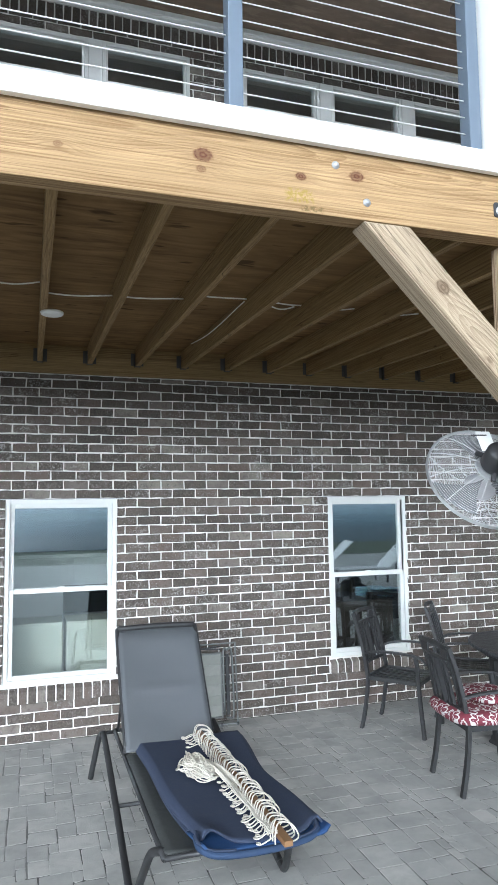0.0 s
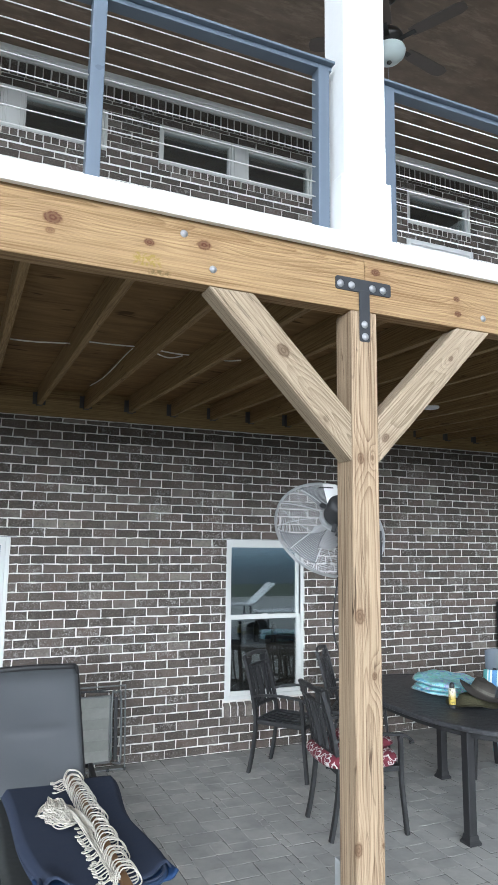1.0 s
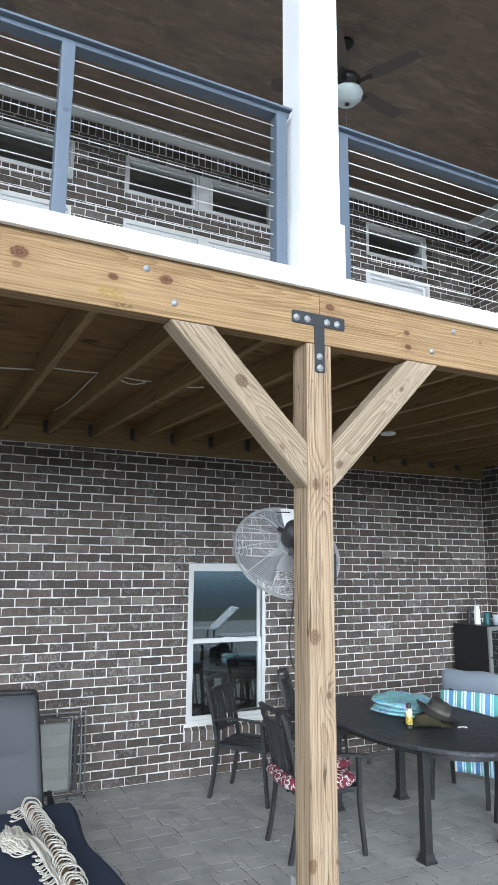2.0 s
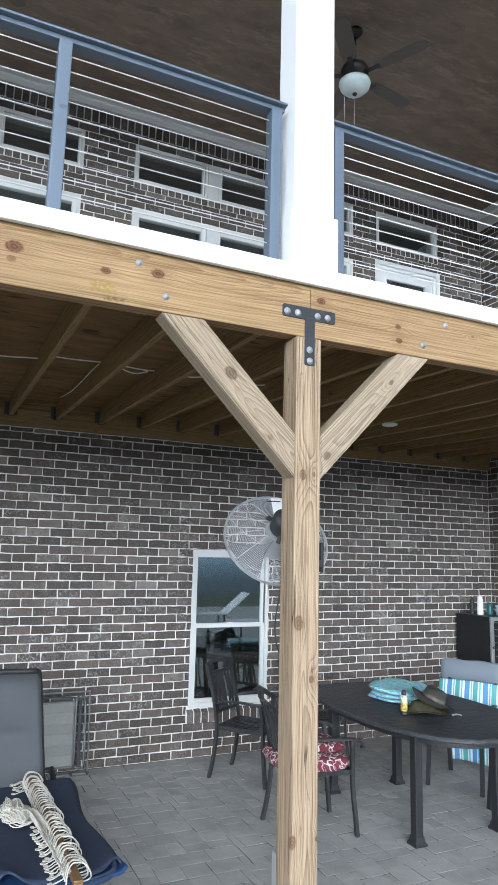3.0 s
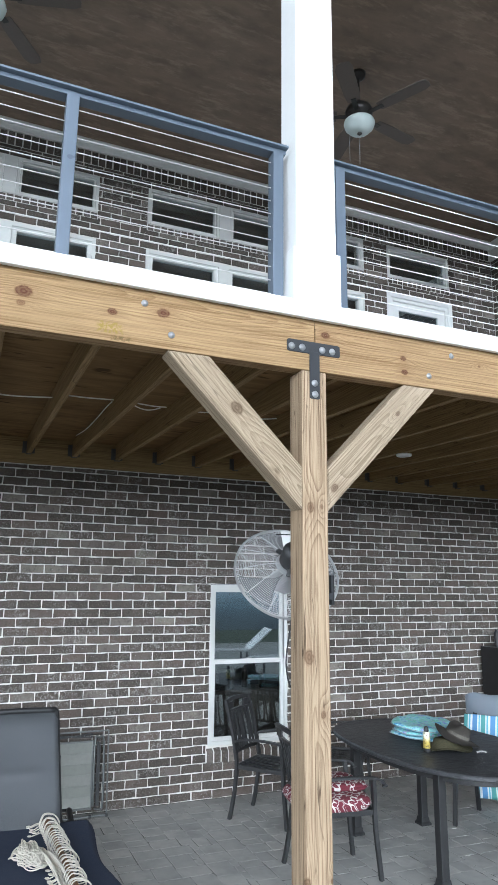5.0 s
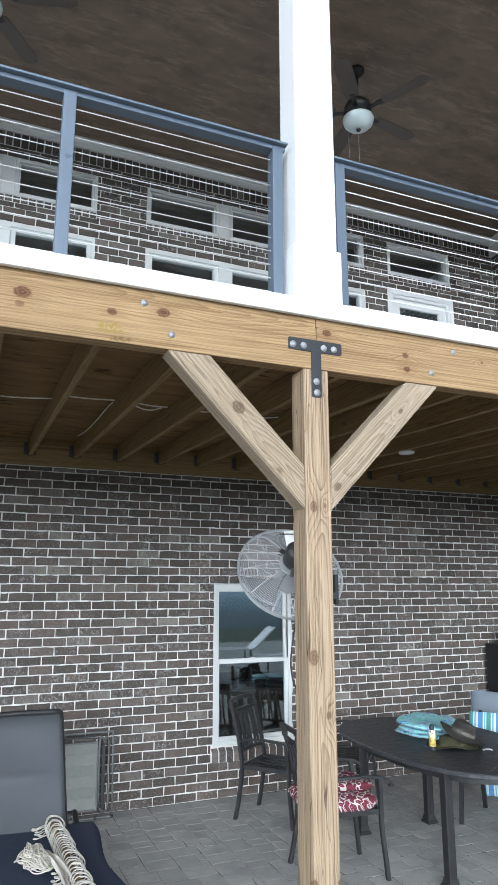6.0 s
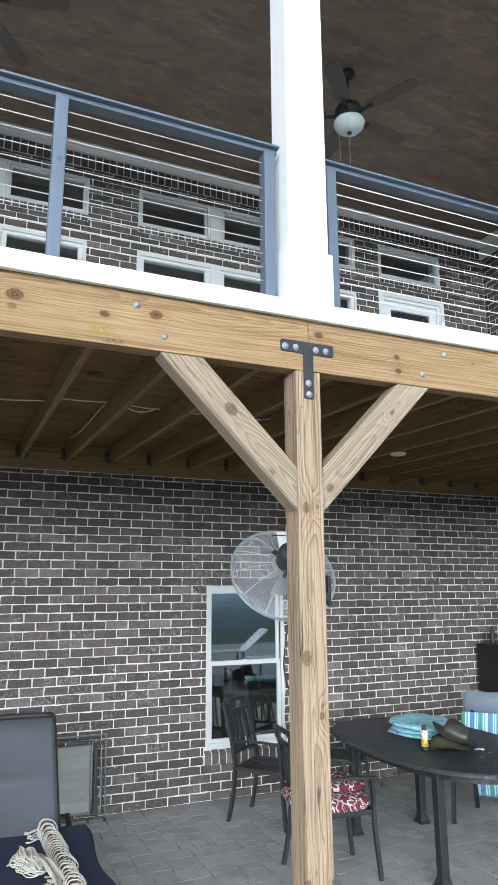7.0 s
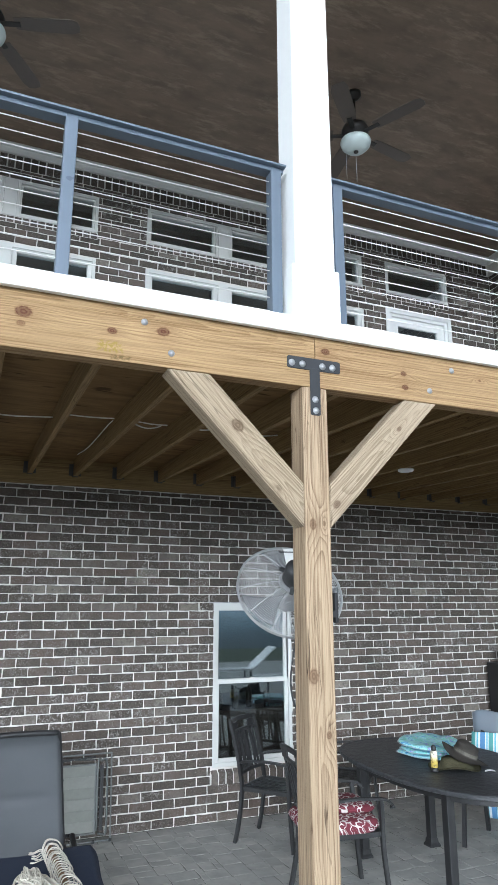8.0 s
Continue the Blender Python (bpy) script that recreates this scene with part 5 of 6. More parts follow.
def mat_top(u, v):
    y = -1.53 - 1.27 * u - 0.035 * (v - 0.5) * u + 0.02 * math.sin(3 * v) * (1 - u)
    z = 0.414 + 0.006 * math.sin(4.2 * u + 2.5 * v) + 0.005 * math.cos(7 * v) - 0.035 * max(0.0, abs(v - 0.5) - 0.45) / 0.05
    k = max(0.0, (u - 0.80) / 0.20)
    z += 0.030 * k * k * pout(v) - 0.010 * k * k
    y -= 0.085 * k * k * (1 - min(1.0, pout(v))) * math.sin(math.pi * v) ** 0.5
    return (mat_x(u, v), y, z)


def mat_low(u, v):
    y = -1.55 - 1.335 * u - 0.030 * math.sin(math.pi * v) * u
    return (mat_x(u, v) * 0.985 + 0.009, y, 0.386 + 0.003 * math.sin(8 * u) + 0.030 * max(0.0, abs(v - 0.5) - 0.46) / 0.04 * max(0.0, u - 0.85) / 0.15)


body = part("mat_top", sheet(bmesh.new(), mat_top, 48, 40, 0.010), NAVY, mat_thing, "navy canvas upper side", smooth=True)
part("mat_under", sheet(bmesh.new(), lambda u, v: mat_low(0.84 * u, v), 20, 10, 0.012), NAVY, mat_thing, smooth=True)
part("lining", sheet(bmesh.new(), lambda u, v: mat_low(0.84 + 0.16 * u, v), 8, 30, 0.012), BLUE, mat_thing, "bright blue lining of the gaping foot end", smooth=True)
lip = [Vector((0.326, -2.765, 0.404)), Vector((0.316, -2.815, 0.398)), Vector((0.325, -2.865, 0.390)), Vector((0.375, -2.905, 0.378)), Vector((0.47, -2.925, 0.374)), Vector((0.62, -2.930, 0.374)),
       Vector((0.74, -2.918, 0.376)), Vector((0.825, -2.900, 0.380)), Vector((0.872, -2.870, 0.388)), Vector((0.888, -2.825, 0.398)), Vector((0.880, -2.775, 0.404))]
part("rolled_lip", sweep(bmesh.new(), smooth_path(lip, 5), circle(0.0140, 10, 1.0, 1.15)), plain("mid_blue_hem", (0.015, 0.034, 0.080), 0.8, 0, 200, 0.3, 0.3), mat_thing, "mid-blue rolled edge of the lining", smooth=True)
for a in (lip[:5], lip[6:]):
    part("lip_binding", sweep(bmesh.new(), smooth_path([p + Vector((0, 0.008, 0.014)) for p in a], 5), circle(0.0085, 8)), NAVY, mat_thing, "navy binding", smooth=True)

ham = thing("rope_hammock", pose(0.652, -2.27, 0.425, 0, 0, 1.2), "folded cream rope hammock with a wooden spreader bar on the mat", "hammock")
part("spreader_bar", boxed(-0.021, 0.021, -0.775, 0.745, 0.004, 0.030, 0.005), BAR_WOOD, ham, "varnished brown wooden bar")
rnd = random.Random(21)
for i in range(46):
    # a slack loop over the bar, its bight standing out on one side
    y = 0.71 - i * 0.0316 + rnd.uniform(-0.007, 0.007)
    w, h = rnd.uniform(0.050, 0.078), rnd.uniform(0.050, 0.072)
    k = rnd.uniform(0.02, 0.045)
    pts = [(-0.050, y - 0.030, 0.008), (-0.040, y - 0.005, h * 0.62), (-0.012, y + k, h), (w * 0.62, y + k * 1.1, h * 0.86), (w, y + k * 0.5, h * 0.48), (w * 1.02, y - 0.012, h * 0.24), (w * 0.72, y - 0.030, 0.012), (0.024, y - 0.036, 0.012)]
    part("rope_loop", sweep(bmesh.new(), smooth_path(pts, 4), circle(0.0034, 7)), ROPE, ham, smooth=True)
for i in range(30):
    # short knotted tails lying on the mat
    y = 0.70 - i * 0.035 if i < 6 else 0.42 - (i - 6) * 0.0 - 0.47 - (i - 6) * 0.0285
    k = rnd.uniform(0.080, 0.115) + (0.008 if i < 6 else 0.0)
    q = rnd.uniform(-0.012, 0.012)
    pts = [(-0.03, y + 0.012, 0.020), (-0.06, y + 0.002 + q, 0.022), (-k + 0.02, y - 0.008 + q, 0.015), (-k, y - 0.012 + q, 0.012), (-k - 0.012, y - 0.002 + q, 0.012), (-k - 0.008, y + 0.012 + q, 0.010), (-k + 0.006, y + 0.012 + q, 0.009), (-k + 0.004, y - 0.004 + q, 0.012)]
    part("rope_end", sweep(bmesh.new(), smooth_path(pts, 3), circle(0.0032, 6)), ROPE, ham, smooth=True)
for i in range(64):
    # the gathered bundle: coils heaped at the side, then strands along the bar
    a = i / 63
    cx, cy = -0.17 + 0.035 * math.sin(4 * a), 0.12 + 0.08 * math.cos(7 * a)
    ra, rb = rnd.uniform(0.012, 0.080), rnd.uniform(0.020, 0.105)
    turn = rnd.uniform(0, 3.1)
    pts = []
    for s in range(13):
        t = turn + 2 * math.pi * s / 12 * 1.05
        dome = 0.018 + 0.060 * (1 - ra / 0.09) + 0.012 * math.sin(2 * t + i)
        pts.append((cx + ra * math.cos(t), cy + rb * math.sin(t), max(0.007, dome + 0.006 * math.cos(5 * a))))
    part("rope_coil", sweep(bmesh.new(), smooth_path(pts, 3), circle(0.0032, 6)), ROPE, ham, smooth=True)
for i in range(18):
    a = i / 17
    pts = [(-0.19 + 0.10 * a, 0.16 - 0.03 * a, 0.050 + 0.02 * math.sin(3 * a)), (-0.12 + 0.05 * a, 0.04, 0.062 + 0.012 * math.sin(7 * a)), (-0.088 + 0.06 * a, -0.12, 0.046 + 0.010 * math.sin(9 * a)), (-0.072 + 0.05 * a + rnd.uniform(-0.02, 0.02), -0.32, 0.032 + 0.010 * math.sin(13 * a)),
           (-0.062 + 0.04 * a + rnd.uniform(-0.02, 0.02), -0.50, 0.028), (-0.060 + 0.04 * a + rnd.uniform(-0.01, 0.01), -0.66 + rnd.uniform(-0.05, 0.04), 0.038)]
    part("rope_strand", sweep(bmesh.new(), smooth_path(pts, 5), circle(0.0035, 6)), ROPE, ham, smooth=True)

# ---- folded camp table against the wall ----
ft = thing("folding_table", pose(1.08, -0.16, 0, -6, 0, 0), "grey folded aluminium camp table leaning on the brick wall", "folding table")
PANEL = plain("grey_slat", (0.200, 0.205, 0.184), 0.5, 0.2, 30, 0.3, 0.1)
PANEL_PALE = plain("pale_grey_slat", (0.222, 0.226, 0.205), 0.5, 0.2, 30, 0.3, 0.1)
for i in range(6):
    z = 0.092 + i * 0.0848
    part("slat", boxed(-0.30, 0.095, -0.012, 0.012, z, z + 0.0843, 0.001), PANEL if i % 2 else PANEL_PALE, ft)
part("panel_frame", frame_ring(bmesh.new(), -0.315, 0.108, 0.075, 0.615, 0.015, -0.018, 0.018), GREY_FRAME, ft)
part("leg_loop", sweep(bmesh.new(), smooth_path([(0.115, -0.03, 0.10), (0.118, -0.03, 0.60), (0.150, -0.03, 0.635), (0.192, -0.03, 0.60), (0.195, -0.03, 0.12), (0.165, -0.03, 0.075), (0.125, -0.03, 0.085)], 5), circle(0.010, 8)), GREY_FRAME, ft, smooth=True)
part("leg_bar", sweep(bmesh.new(), [(0.150, -0.025, 0.10), (0.150, -0.025, 0.60)], rect(0.030, 0.010)), TUBE, ft)
part("back_frame", frame_ring(bmesh.new(), -0.32, 0.250, 0.008, 0.690, 0.012, 0.022, 0.034, 0.002), GREY_FRAME, ft)
part("hinge_bar", sweep(bmesh.new(), [(-0.28, 0.0, 0.640), (0.10, 0.0, 0.665)], rect(0.012, 0.012)), TUBE, ft)
part("hinge_bar", sweep(bmesh.new(), [(-0.30, -0.01, 0.668), (0.10, -0.01, 0.642)], rect(0.010, 0.012)), TUBE, ft)
for x in (0.13, 0.272):
    part("foot", lathe(bmesh.new(), [(0, 0), (0.013, 0), (0.013, 0.02), (0.010, 0.025), (0, 0.025)], 10, pose(x - 0.03, 0.026, 0.0)), PLASTIC_BLACK, ft)

# ---- drum fan on the back of the post ----
fan = thing("post_fan", pose(1.405, -3.50, 2.00) @ pose(0, 0, 0, 0, 0, -10) @ pose(0, 0, 0, -124, 0, 0), "round wire-cage fan with black motor, bracketed to the post", "fan")
R = 0.250
WIRE = plain("thin_bright_wire", (0.50, 0.50, 0.50), 0.5, 0.2, 80, 0.1, 0)
BLADE_GREY = plain("grey_blade", (0.13, 0.135, 0.14), 0.5, 0.3, 40, 0.2, 0.05)
for side, depth in ((1, 0.075), (-1, 0.070)):
    cage = part("front_cage" if side > 0 else "rear_cage", sweep(bmesh.new(), [(R * math.cos(2 * math.pi * i / 64), R * math.sin(2 * math.pi * i / 64), 0.0045 * side) for i in range(64)], circle(0.0045, 6), closed=True, up=(0, 0, 1)), CHROME, fan, "bright wire cage")
    for k in range(1, 25):
        r = 0.065 + (R - 0.065) * k / 25
        z = side * (0.004 + depth * (1 - (r / R) ** 2.6))
        part("wire_ring", sweep(bmesh.new(), [(r * math.cos(2 * math.pi * i / 48), r * math.sin(2 * math.pi * i / 48), z) for i in range(48)], circle(0.0008, 4), closed=True, up=(0, 0, 1)), WIRE, cage)
    for k in range(12):
        a = 2 * math.pi * k / 12
        pts = [(r * math.cos(a), r * math.sin(a), side * (0.006 + depth * (1 - (r / R) ** 2.6))) for r in (0.05, 0.10, 0.15, 0.20, 0.24, R)]
        part("spoke", sweep(bmesh.new(), pts, circle(0.0018, 5)), WIRE, cage)
    part("hub_plate", lathe(bmesh.new(), [(0, side * (depth + 0.004)), (0.066, side * (depth + 0.002)), (0.068, side * (depth - 0.006)), (0, side * (depth - 0.008))], 24), CHROME, cage)
for k in range(3):
    bm = bmesh.new()
    a0 = 2 * math.pi * k / 3 + 0.5
    sheet(bm, lambda u, v: ((0.035 + 0.195 * u) * math.cos(a0 + (v - 0.5) * (0.5 + 0.55 * u)), (0.035 + 0.195 * u) * math.sin(a0 + (v - 0.5) * (0.5 + 0.55 * u)), 0.045 * (v - 0.5)), 8, 8, 0.002)
    part("fan_blade", bm, BLADE_GREY, fan, smooth=True)
motor = part("motor", lathe(bmesh.new(), [(0, -0.080), (0.050, -0.080), (0.056, -0.090), (0.056, -0.165), (0.046, -0.182), (0.018, -0.186), (0, -0.187)], 24), PLASTIC_BLACK, fan, "black motor housing", smooth=True)
for k in range(3):
    a = 2 * math.pi * k / 3 + 1.9
    part("motor_arm", sweep(bmesh.new(), [(0.05 * math.cos(a), 0.05 * math.sin(a), -0.10), (0.085 * math.cos(a), 0.085 * math.sin(a), -0.085)], rect(0.018, 0.012)), PLASTIC_BLACK, motor)
part("label_plate", boxed(-0.020, 0.045, -0.185, -0.078, -0.081, -0.0775, 0.002), PLASTIC_WHITE, fan, "white rating plate")
part("label_bars", wall_slab(bmesh.new(), -0.045, 0.025, -0.0825, -0.0815, [(-0.05, 0.03, -0.0822, -0.0818)], -0.166, -0.16), PLASTIC_BLACK, fan)
part("yoke", sweep(bmesh.new(), smooth_path([(0.0, 0.0, -0.17), (0.03, -0.05, -0.185), (0.06, -0.11, -0.16)], 4), rect(0.03, 0.012)), PLASTIC_BLACK, fan)
mount = thing("fan_bracket", pose(1.388, -3.676, 1.90), "black steel fan bracket bolted behind the post", "bracket")
part("wall_plate", boxed(-0.045, 0.045, 0.0005, 0.008, -0.09, 0.09, 0.002), BLACK_METAL, mount)
part("arm", sweep(bmesh.new(), smooth_path([(0, 0.006, 0.0), (0.02, 0.06, 0.01), (0.02, 0.10, 0.045)], 4), circle(0.014, 8)), BLACK_METAL, mount, smooth=True)
part("side_box", boxed(0.168, 0.186, 0.02, 0.06, -0.045, 0.090, 0.006), FRIDGE, mount, "black switch box")
part("box_arm", boxed(0.04, 0.170, 0.006, 0.016, -0.02, 0.01, 0.002), BLACK_METAL, mount)
cord = thing("power_cord", pose(1.30, -3.66, 0), "thin black power cord hanging behind the post", "cord")
part("cord_run", sweep(bmesh.new(), smooth_path([(0.08, 0.05, 1.88), (0.058, 0.02, 1.78), (0.032, 0.0, 1.69), (0.024, 0.0, 1.61), (0.034, 0.0, 1.54), (0.065, 0.012, 1.46), (0.09, 0.02, 1.2), (0.09, 0.02, 0.72)], 5), circle(0.004, 6)), PLASTIC_BLACK, cord, smooth=True)
obx = thing("outlet_box", pose(1.402, -3.655, 0), "grey weatherproof outlet box on the post's back", "outlet")
part("conduit", sweep(bmesh.new(), [(0, 0, 0.0), (0, 0, 0.56)], circle(0.013, 10)), GALV, obx, smooth=True)
part("box_body", boxed(-0.055, 0.055, -0.02, 0.035, 0.56, 0.70, 0.006), plain("grey_box", (0.33, 0.34, 0.34), 0.5), obx)

# ---- lights and wiring under the deck ----
SLOPE = 0.036
for x, y in ((-0.311, -1.83), (3.355, -1.77)):
    li = thing("disc_light", pose(x, y, 3.1095 + SLOPE * y), "round white disc light fixed under the joists", "light", "lights under the deck")
    part("trim_ring", lathe(bmesh.new(), [(0.046, -0.014), (0.060, -0.017), (0.066, -0.010), (0.066, 0.0), (0.046, 0.0)], 28), PLASTIC_WHITE, li, smooth=True)
    part("lens", lathe(bmesh.new(), [(0, -0.016), (0.030, -0.0155), (0.0455, -0.014), (0.0455, 0.0), (0, 0.0)], 24), PLASTIC_WHITE, li, smooth=True)
wire = thing("loose_cable", pose(0, 0, 0), "slack white cable stapled across the deck's underside", "cable")
for k, (x0, x1, dip) in enumerate(((-0.72, -0.385, 0.016), (-0.335, 0.015, 0.004), (0.085, 0.425, 0.008), (0.48, 0.82, 0.012), (0.90, 1.20, 0.012), (0.92, 1.16, 0.030), (1.30, 1.56, 0.012), (1.72, 2.02, 0.010), (2.12, 2.42, 0.012))):
    yy = -2.05 + 0.02 * math.sin(k * 1.7)
    pts = [(x0 + (x1 - x0) * t, yy + 0.03 * math.sin(3 * t + k), 3.150 - dip * math.sin(math.pi * t) - 0.006 * (k % 2) - (0.040 if 1 <= k <= 2 else 0.0)) for t in (0, 0.2, 0.4, 0.6, 0.8, 1.0)]
    part("cable_span", sweep(bmesh.new(), smooth_path(pts, 3), circle(0.0045, 6)), CORD, wire, smooth=True)
pts = [(0.82, -2.03, 3.142), (0.80, -1.94, 3.125), (0.79, -1.6, 3.115), (0.785, -1.2, 3.125), (0.78, -0.75, 3.17)]
part("cable_span", sweep(bmesh.new(), smooth_path(pts, 4), circle(0.0035, 6)), CORD, wire, smooth=True)


# ---- ceiling fans of the balcony ----
DROP = 0.05
BOWL = plain("frosted_glass_bowl", (0.62, 0.70, 0.68), 0.3, 0, 15, 0.08, 0.02)


def ceiling_fan(m, spin):
    f = thing("ceiling_fan", m, "dark bronze ceiling fan with a white glass bowl light", "ceiling fan", "ceiling fans of the balcony")
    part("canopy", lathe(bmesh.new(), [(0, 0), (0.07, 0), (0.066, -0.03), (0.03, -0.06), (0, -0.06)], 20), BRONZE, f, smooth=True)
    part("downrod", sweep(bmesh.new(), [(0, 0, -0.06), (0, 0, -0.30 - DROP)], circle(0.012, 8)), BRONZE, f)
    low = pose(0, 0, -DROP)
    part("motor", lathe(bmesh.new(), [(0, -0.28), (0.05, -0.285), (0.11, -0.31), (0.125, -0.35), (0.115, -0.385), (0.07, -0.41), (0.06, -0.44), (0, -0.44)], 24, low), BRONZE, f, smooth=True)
    for k in range(5):
        a = spin + 72 * k
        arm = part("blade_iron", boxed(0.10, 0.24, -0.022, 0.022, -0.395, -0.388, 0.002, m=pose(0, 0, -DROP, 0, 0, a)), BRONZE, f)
        bm = bmesh.new()
        out = [(0.20, -0.055), (0.30, -0.066), (0.60, -0.072), (0.655, -0.05), (0.665, 0.0), (0.655, 0.05), (0.60, 0.072), (0.30, 0.066), (0.20, 0.055)]
        lo_, hi_ = [bm.verts.new((x, y, -0.386 + 0.12 * y)) for x, y in out], [bm.verts.new((x, y, -0.379 + 0.12 * y)) for x, y in out]
        bm.faces.new(lo_[::-1])
        bm.faces.new(hi_)
        for i in range(len(out)):
            j = (i + 1) % len(out)
            bm.faces.new((lo_[i], lo_[j], hi_[j], hi_[i]))
        bmesh.ops.transform(bm, matrix=pose(0, 0, -DROP, 0, 0, a), verts=bm.verts)
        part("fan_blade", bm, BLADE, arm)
    bowl = part("glass_bowl", lathe(bmesh.new(), [(0.06, -0.44), (0.135, -0.452), (0.138, -0.465), (0.128, -0.50), (0.095, -0.535), (0.045, -0.553), (0, -0.556)], 28, low), BOWL, f, "white frosted glass bowl", smooth=True)
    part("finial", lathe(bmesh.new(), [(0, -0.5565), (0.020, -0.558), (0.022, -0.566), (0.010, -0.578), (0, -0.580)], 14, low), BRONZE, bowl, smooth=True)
    for s in (-1, 1):
        part("pull_chain", sweep(bmesh.new(), [(0.05 * s, 0.07, -0.45 - DROP), (0.052 * s, 0.085, -0.60 - DROP), (0.052 * s, 0.085, -0.80 - DROP)], circle(0.0022, 5)), GALV, f)
    return f


fan_1 = ceiling_fan(pose(2.90, -1.93, 6.499), 10)
copy_thing(fan_1, pose(-0.215, -1.95, 6.499, 0, 0, 44))

# ---- what stands behind the windows ----
for x in (-0.62, -0.10):
    cb = thing("storage_box", pose(x, 0.50, 0.0), "cream board box standing inside the window", "box", "boxes behind the window")
    part("box_shell", boxed(0.01, 0.50, 0.0, 0.38, 0.0, 0.86, 0.012), CREAM, cb)
    part("lid_rim", frame_ring(bmesh.new(), 0.015, 0.495, 0.06, 0.845, 0.02, -0.006, 0.004), CREAM, cb)
CAB = plain("white_cabinet", (0.84, 0.85, 0.83), 0.45, 0, 15, 0.08, 0.02)
kc = thing("kitchen_cabinet", pose(-0.60, 2.10, 0), "white cabinet wall with open dark shelf inside the room", "cabinet")
part("cabinet_body", wall_slab(bmesh.new(), 0.0, 1.9, 0.0, 1.35, [(0.55, 1.25, 0.62, 1.0)], 0.0, 0.45), CAB, kc)
for i in range(3):
    part("cabinet_door", boxed(0.06 + i * 0.61, 0.60 + i * 0.61, -0.022, -0.001, 1.04, 1.31, 0.006), CAB, kc)
wr = thing("white_counter", pose(-1.5, 1.35, 0), "white counter unit inside the room", "counter")
part("counter_body", boxed(0.0, 0.85, 0.0, 0.5, 0.0, 1.02, 0.01), CAB, wr)
part("counter_top", boxed(-0.02, 0.87, -0.02, 0.52, 1.021, 1.06, 0.006), PLASTIC_WHITE, wr)
sb = thing("bar_shelf", pose(2.2, 1.5, 0), "dark bar shelf with bottles inside the room", "shelf")
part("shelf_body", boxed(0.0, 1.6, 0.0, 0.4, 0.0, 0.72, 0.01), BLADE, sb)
rnd = random.Random(8)
for i in range(7):
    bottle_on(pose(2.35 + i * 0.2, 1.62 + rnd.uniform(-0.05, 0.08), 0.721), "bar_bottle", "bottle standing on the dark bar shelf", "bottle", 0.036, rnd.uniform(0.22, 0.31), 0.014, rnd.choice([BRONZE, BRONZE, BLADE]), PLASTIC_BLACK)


# ---- the garden side, seen in the panes ----
def pool_lounger(m):
    p = thing("pool_lounger", m, "white pool lounger with raised back on the patio", "sun lounger", "white pool loungers")
    part("seat", boxed(-0.32, 0.32, -0.95, 0.25, 0.30, 0.335, 0.01), PLASTIC_WHITE, p)
    part("backrest", boxed(-0.32, 0.32, 0.0, 0.80, 0.0, 0.035, 0.01, m=pose(0, 0.27, 0.31, 42)), PLASTIC_WHITE, p)
    for x, y in ((-0.28, -0.85), (0.28, -0.85), (-0.28, 0.18), (0.28, 0.18)):
        part("leg", boxed(x - 0.02, x + 0.02, y - 0.02, y + 0.02, -0.006, 0.299, 0.004), TUBE, p)
    return p


pl = pool_lounger(pose(7.5, -8.7, -0.0055, 0, 0, -92))
copy_thing(pl, pose(6.9, -10.6, -0.0055, 0, 0, -84))
copy_thing(pl, pose(9.6, -10.2, -0.0055, 0, 0, -95))
n = Nodes("hazy_bay_water")
at = n.coords(world=True)
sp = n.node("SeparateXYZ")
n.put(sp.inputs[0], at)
# far water painted paler and bluer, in place of haze and reflected sky
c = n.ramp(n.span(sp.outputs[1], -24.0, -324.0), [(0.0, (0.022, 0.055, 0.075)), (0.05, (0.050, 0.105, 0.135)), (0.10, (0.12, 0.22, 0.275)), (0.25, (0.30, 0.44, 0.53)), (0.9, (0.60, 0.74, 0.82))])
c = n.mix(n.span(n.noise(at, 0.03, 3.0), 0.4, 0.6, 0.0, 0.25), c, (0.08, 0.15, 0.18))
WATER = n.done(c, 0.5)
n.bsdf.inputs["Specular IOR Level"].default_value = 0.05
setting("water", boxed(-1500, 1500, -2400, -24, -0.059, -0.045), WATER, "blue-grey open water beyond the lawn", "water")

# ---- the pieces of walls and patio ----
NEAR = (0.36, 2.25, 0.0, 2.60)
low_rows = brick_rows(WALL_X0, WALL_X1, 0.0, 3.02, LOW_HOLES + [(a - 0.021, b + 0.021, c - 0.142, c) for a, b, c, d in LOW_HOLES])
single, many = [], []
for r in low_rows:
    full = r[1] - r[0] > LONG - JOINT - 0.004 and r[3] - r[2] > COURSE - JOINT - 0.004
    inside = NEAR[0] < r[0] and r[1] < NEAR[1] and NEAR[2] <= r[2] and r[3] < NEAR[3]
    (single if full and inside else many).append(r)
rnd = random.Random(11)
brick_meshes = []
for i in range(12):
    me = bpy.data.meshes.new("brick")
    me.from_pydata(brick_verts(LONG - JOINT, COURSE - JOINT, rnd), [], BRICK_FACES)
    me.materials.append(BRICK_ONE)
    brick_meshes.append(me)
for a, b, c, d in single[:300]:
    ob = new("brick", rnd.choice(brick_meshes))
    ob.location = ((a + b) / 2, rnd.uniform(-0.0015, 0.0015), (c + d) / 2)
    ob.parent = wall_north
joined_bricks("brick_field", many + single[300:], wall_north)
soldiers = []
x = WALL_X0
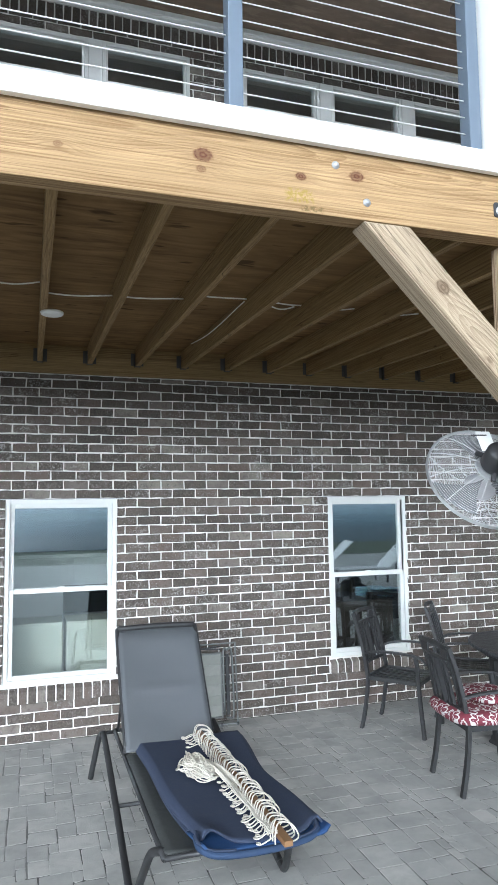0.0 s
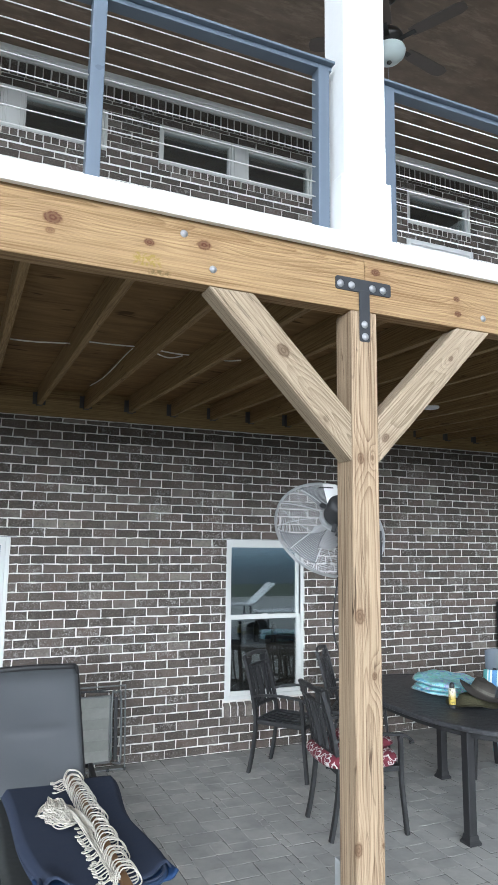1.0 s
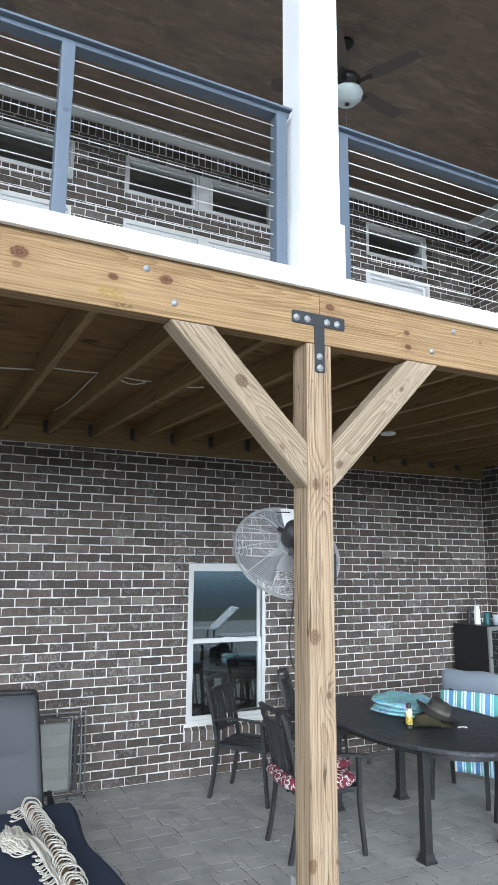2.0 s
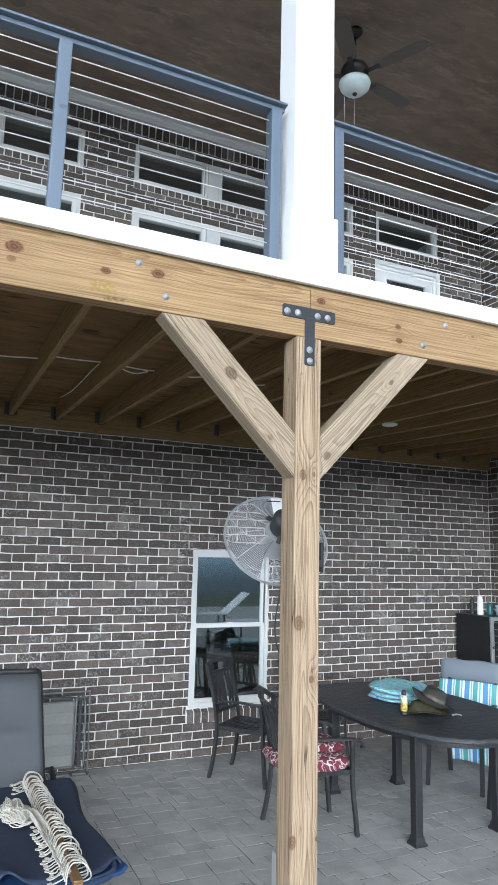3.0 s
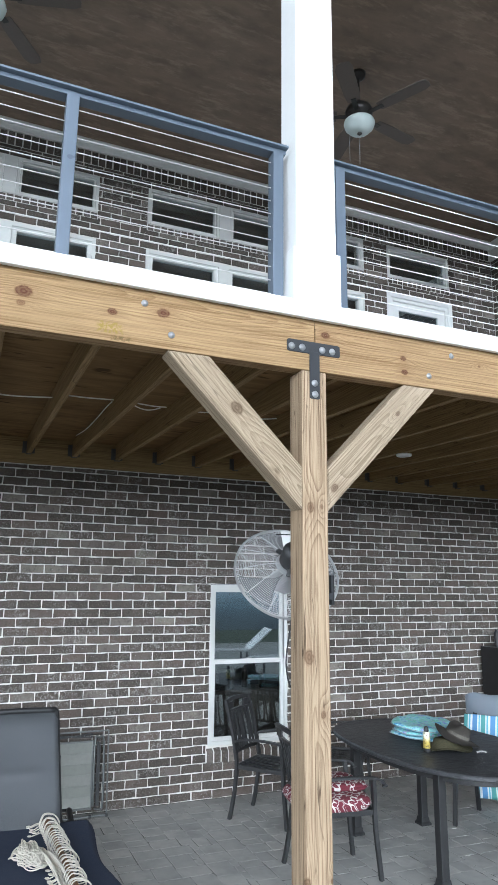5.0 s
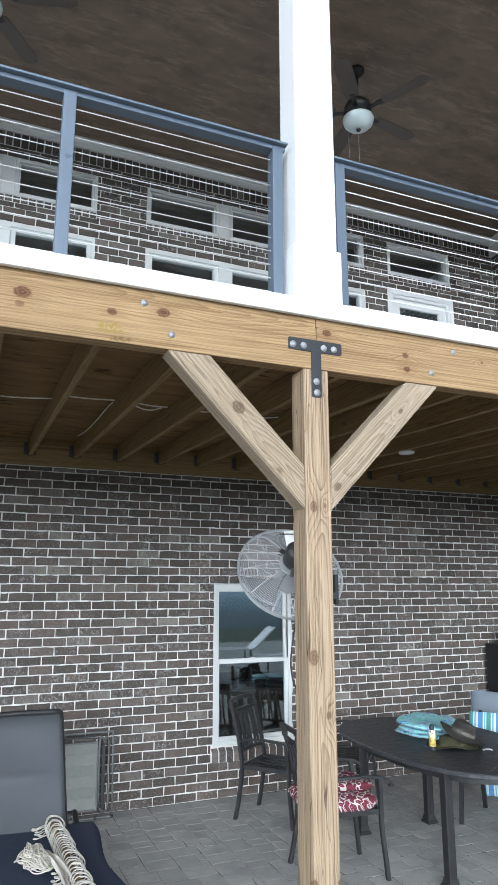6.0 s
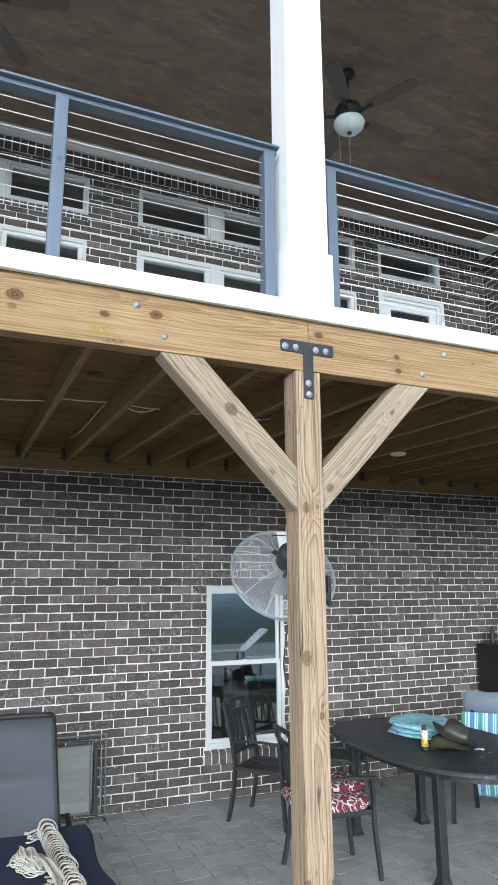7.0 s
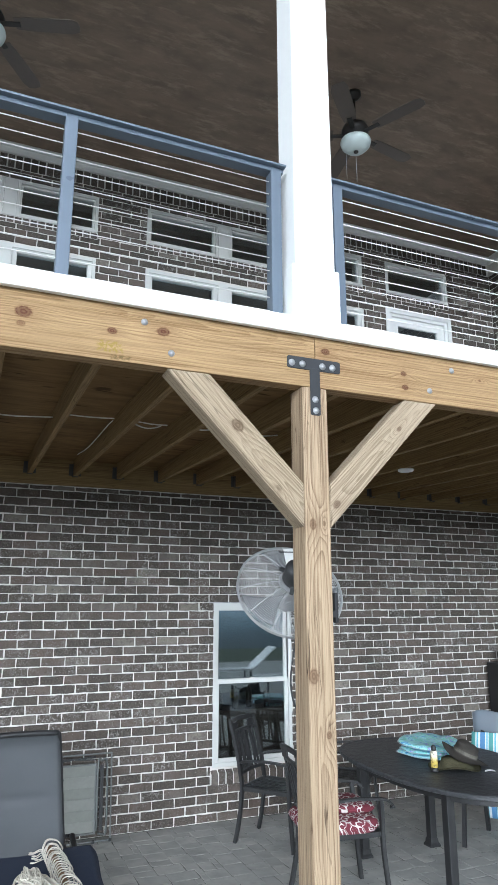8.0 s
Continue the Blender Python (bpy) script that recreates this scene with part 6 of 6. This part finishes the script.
while x < WALL_X1 - 0.05:
    soldiers.append((x + 0.0065, x + 0.0690, EAVE_Z - 0.150, EAVE_Z - 0.004))
    x += 0.0755
up_rows = brick_rows(WALL_X0, WALL_X1, 3.30, EAVE_Z - 0.155, [(a, b, c - (0.08 if d - c < 0.6 else 0.0), d) for a, b, c, d in UP_HOLES] + [(-1.735, 0.955, 5.70, 6.115), (1.474, 4.164, 5.70, 6.115), (-1.735, 0.955, 5.62, 5.70), (1.474, 4.164, 5.62, 5.70)])
joined_bricks("brick_field", up_rows + soldiers, wall_upper)
east = brick_rows(0.0, 3.5, 0.0, EAVE_Z - 0.155, [])
joined_bricks("brick_field", east, wall_east, turn=pose(WALL_X1, 0, 0, 0, 0, -90))

UNIT = 0.056
nx, ny = int((WALL_X1 + 7.9) / UNIT), int(9.45 / UNIT)
taken = np.zeros((nx, ny), dtype=bool)
rnd = random.Random(3)
pavers = []
for j in range(ny):
    for i in range(nx):
        if taken[i, j]:
            continue
        sizes = [(3, 3), (4, 3), (3, 4), (2, 3), (3, 2), (4, 3), (3, 3)]
        rnd.shuffle(sizes)
        for w, d in sizes + [(2, 2), (2, 1), (1, 2), (1, 1)]:
            if i + w <= nx and j + d <= ny and not taken[i:i + w, j:j + d].any():
                taken[i:i + w, j:j + d] = True
                pavers.append((i, j, w, d))
                break
PAVER_FACES = [tuple(range(16, 24))] + [(q + i, q + (i + 1) % 8, q + 8 + (i + 1) % 8, q + 8 + i) for q in (0, 8) for i in range(8)]


def paver_verts(w, d, rnd):
    """A tumbled paver: clipped corners and soft, uneven edges."""
    c = [rnd.uniform(0.003, 0.010) for _ in range(4)]
    w, d = w / 2, d / 2
    ring = [(-w + c[0], -d), (w - c[1], -d), (w, -d + c[1]), (w, d - c[2]), (w - c[2], d), (-w + c[3], d), (-w, d - c[3]), (-w, -d + c[0])]
    v = [(x, y, -0.02) for x, y in ring]
    edge = [(x + rnd.uniform(-0.005, 0.005), y + rnd.uniform(-0.005, 0.005)) for x, y in ring]
    v += [(x, y, -0.0005) for x, y in edge]
    v += [(x - math.copysign(0.006, x), y - math.copysign(0.006, y), rnd.uniform(-0.0002, 0.0002)) for x, y in edge]
    return v


shapes = {}
verts, faces = [], []
used = 0
for i, j, w, d in pavers:
    x, y = -7.85 + (i + w / 2) * UNIT, -0.004 - (j + d / 2) * UNIT
    lift = rnd.uniform(-0.0003, 0.0003)
    if used < 300 and w * d >= 4 and 0.9 < x < 4.6 and -3.3 < y:
        key = (w, d, rnd.randrange(3))
        if key not in shapes:
            me = bpy.data.meshes.new("paver")
            me.from_pydata(paver_verts(w * UNIT - 0.0045, d * UNIT - 0.0045, rnd), [], PAVER_FACES)
            me.materials.append(PAVER_ONE)
            shapes[key] = me
        ob = new("paver", shapes[key])
        ob.location = (x, y, lift)
        ob.parent = pavement
        used += 1
    else:
        k = len(verts)
        verts += [(x + p[0], y + p[1], p[2] + lift) for p in paver_verts(w * UNIT - 0.0045, d * UNIT - 0.0045, rnd)]
        faces += [tuple(k + q for q in f) for f in PAVER_FACES]
me = bpy.data.meshes.new("paver_field")
me.from_pydata(verts, [], faces)
me.materials.append(PAVER_MANY)
field = new("paver_field", me)
field.parent = pavement
tagged(field, kind="stuff")
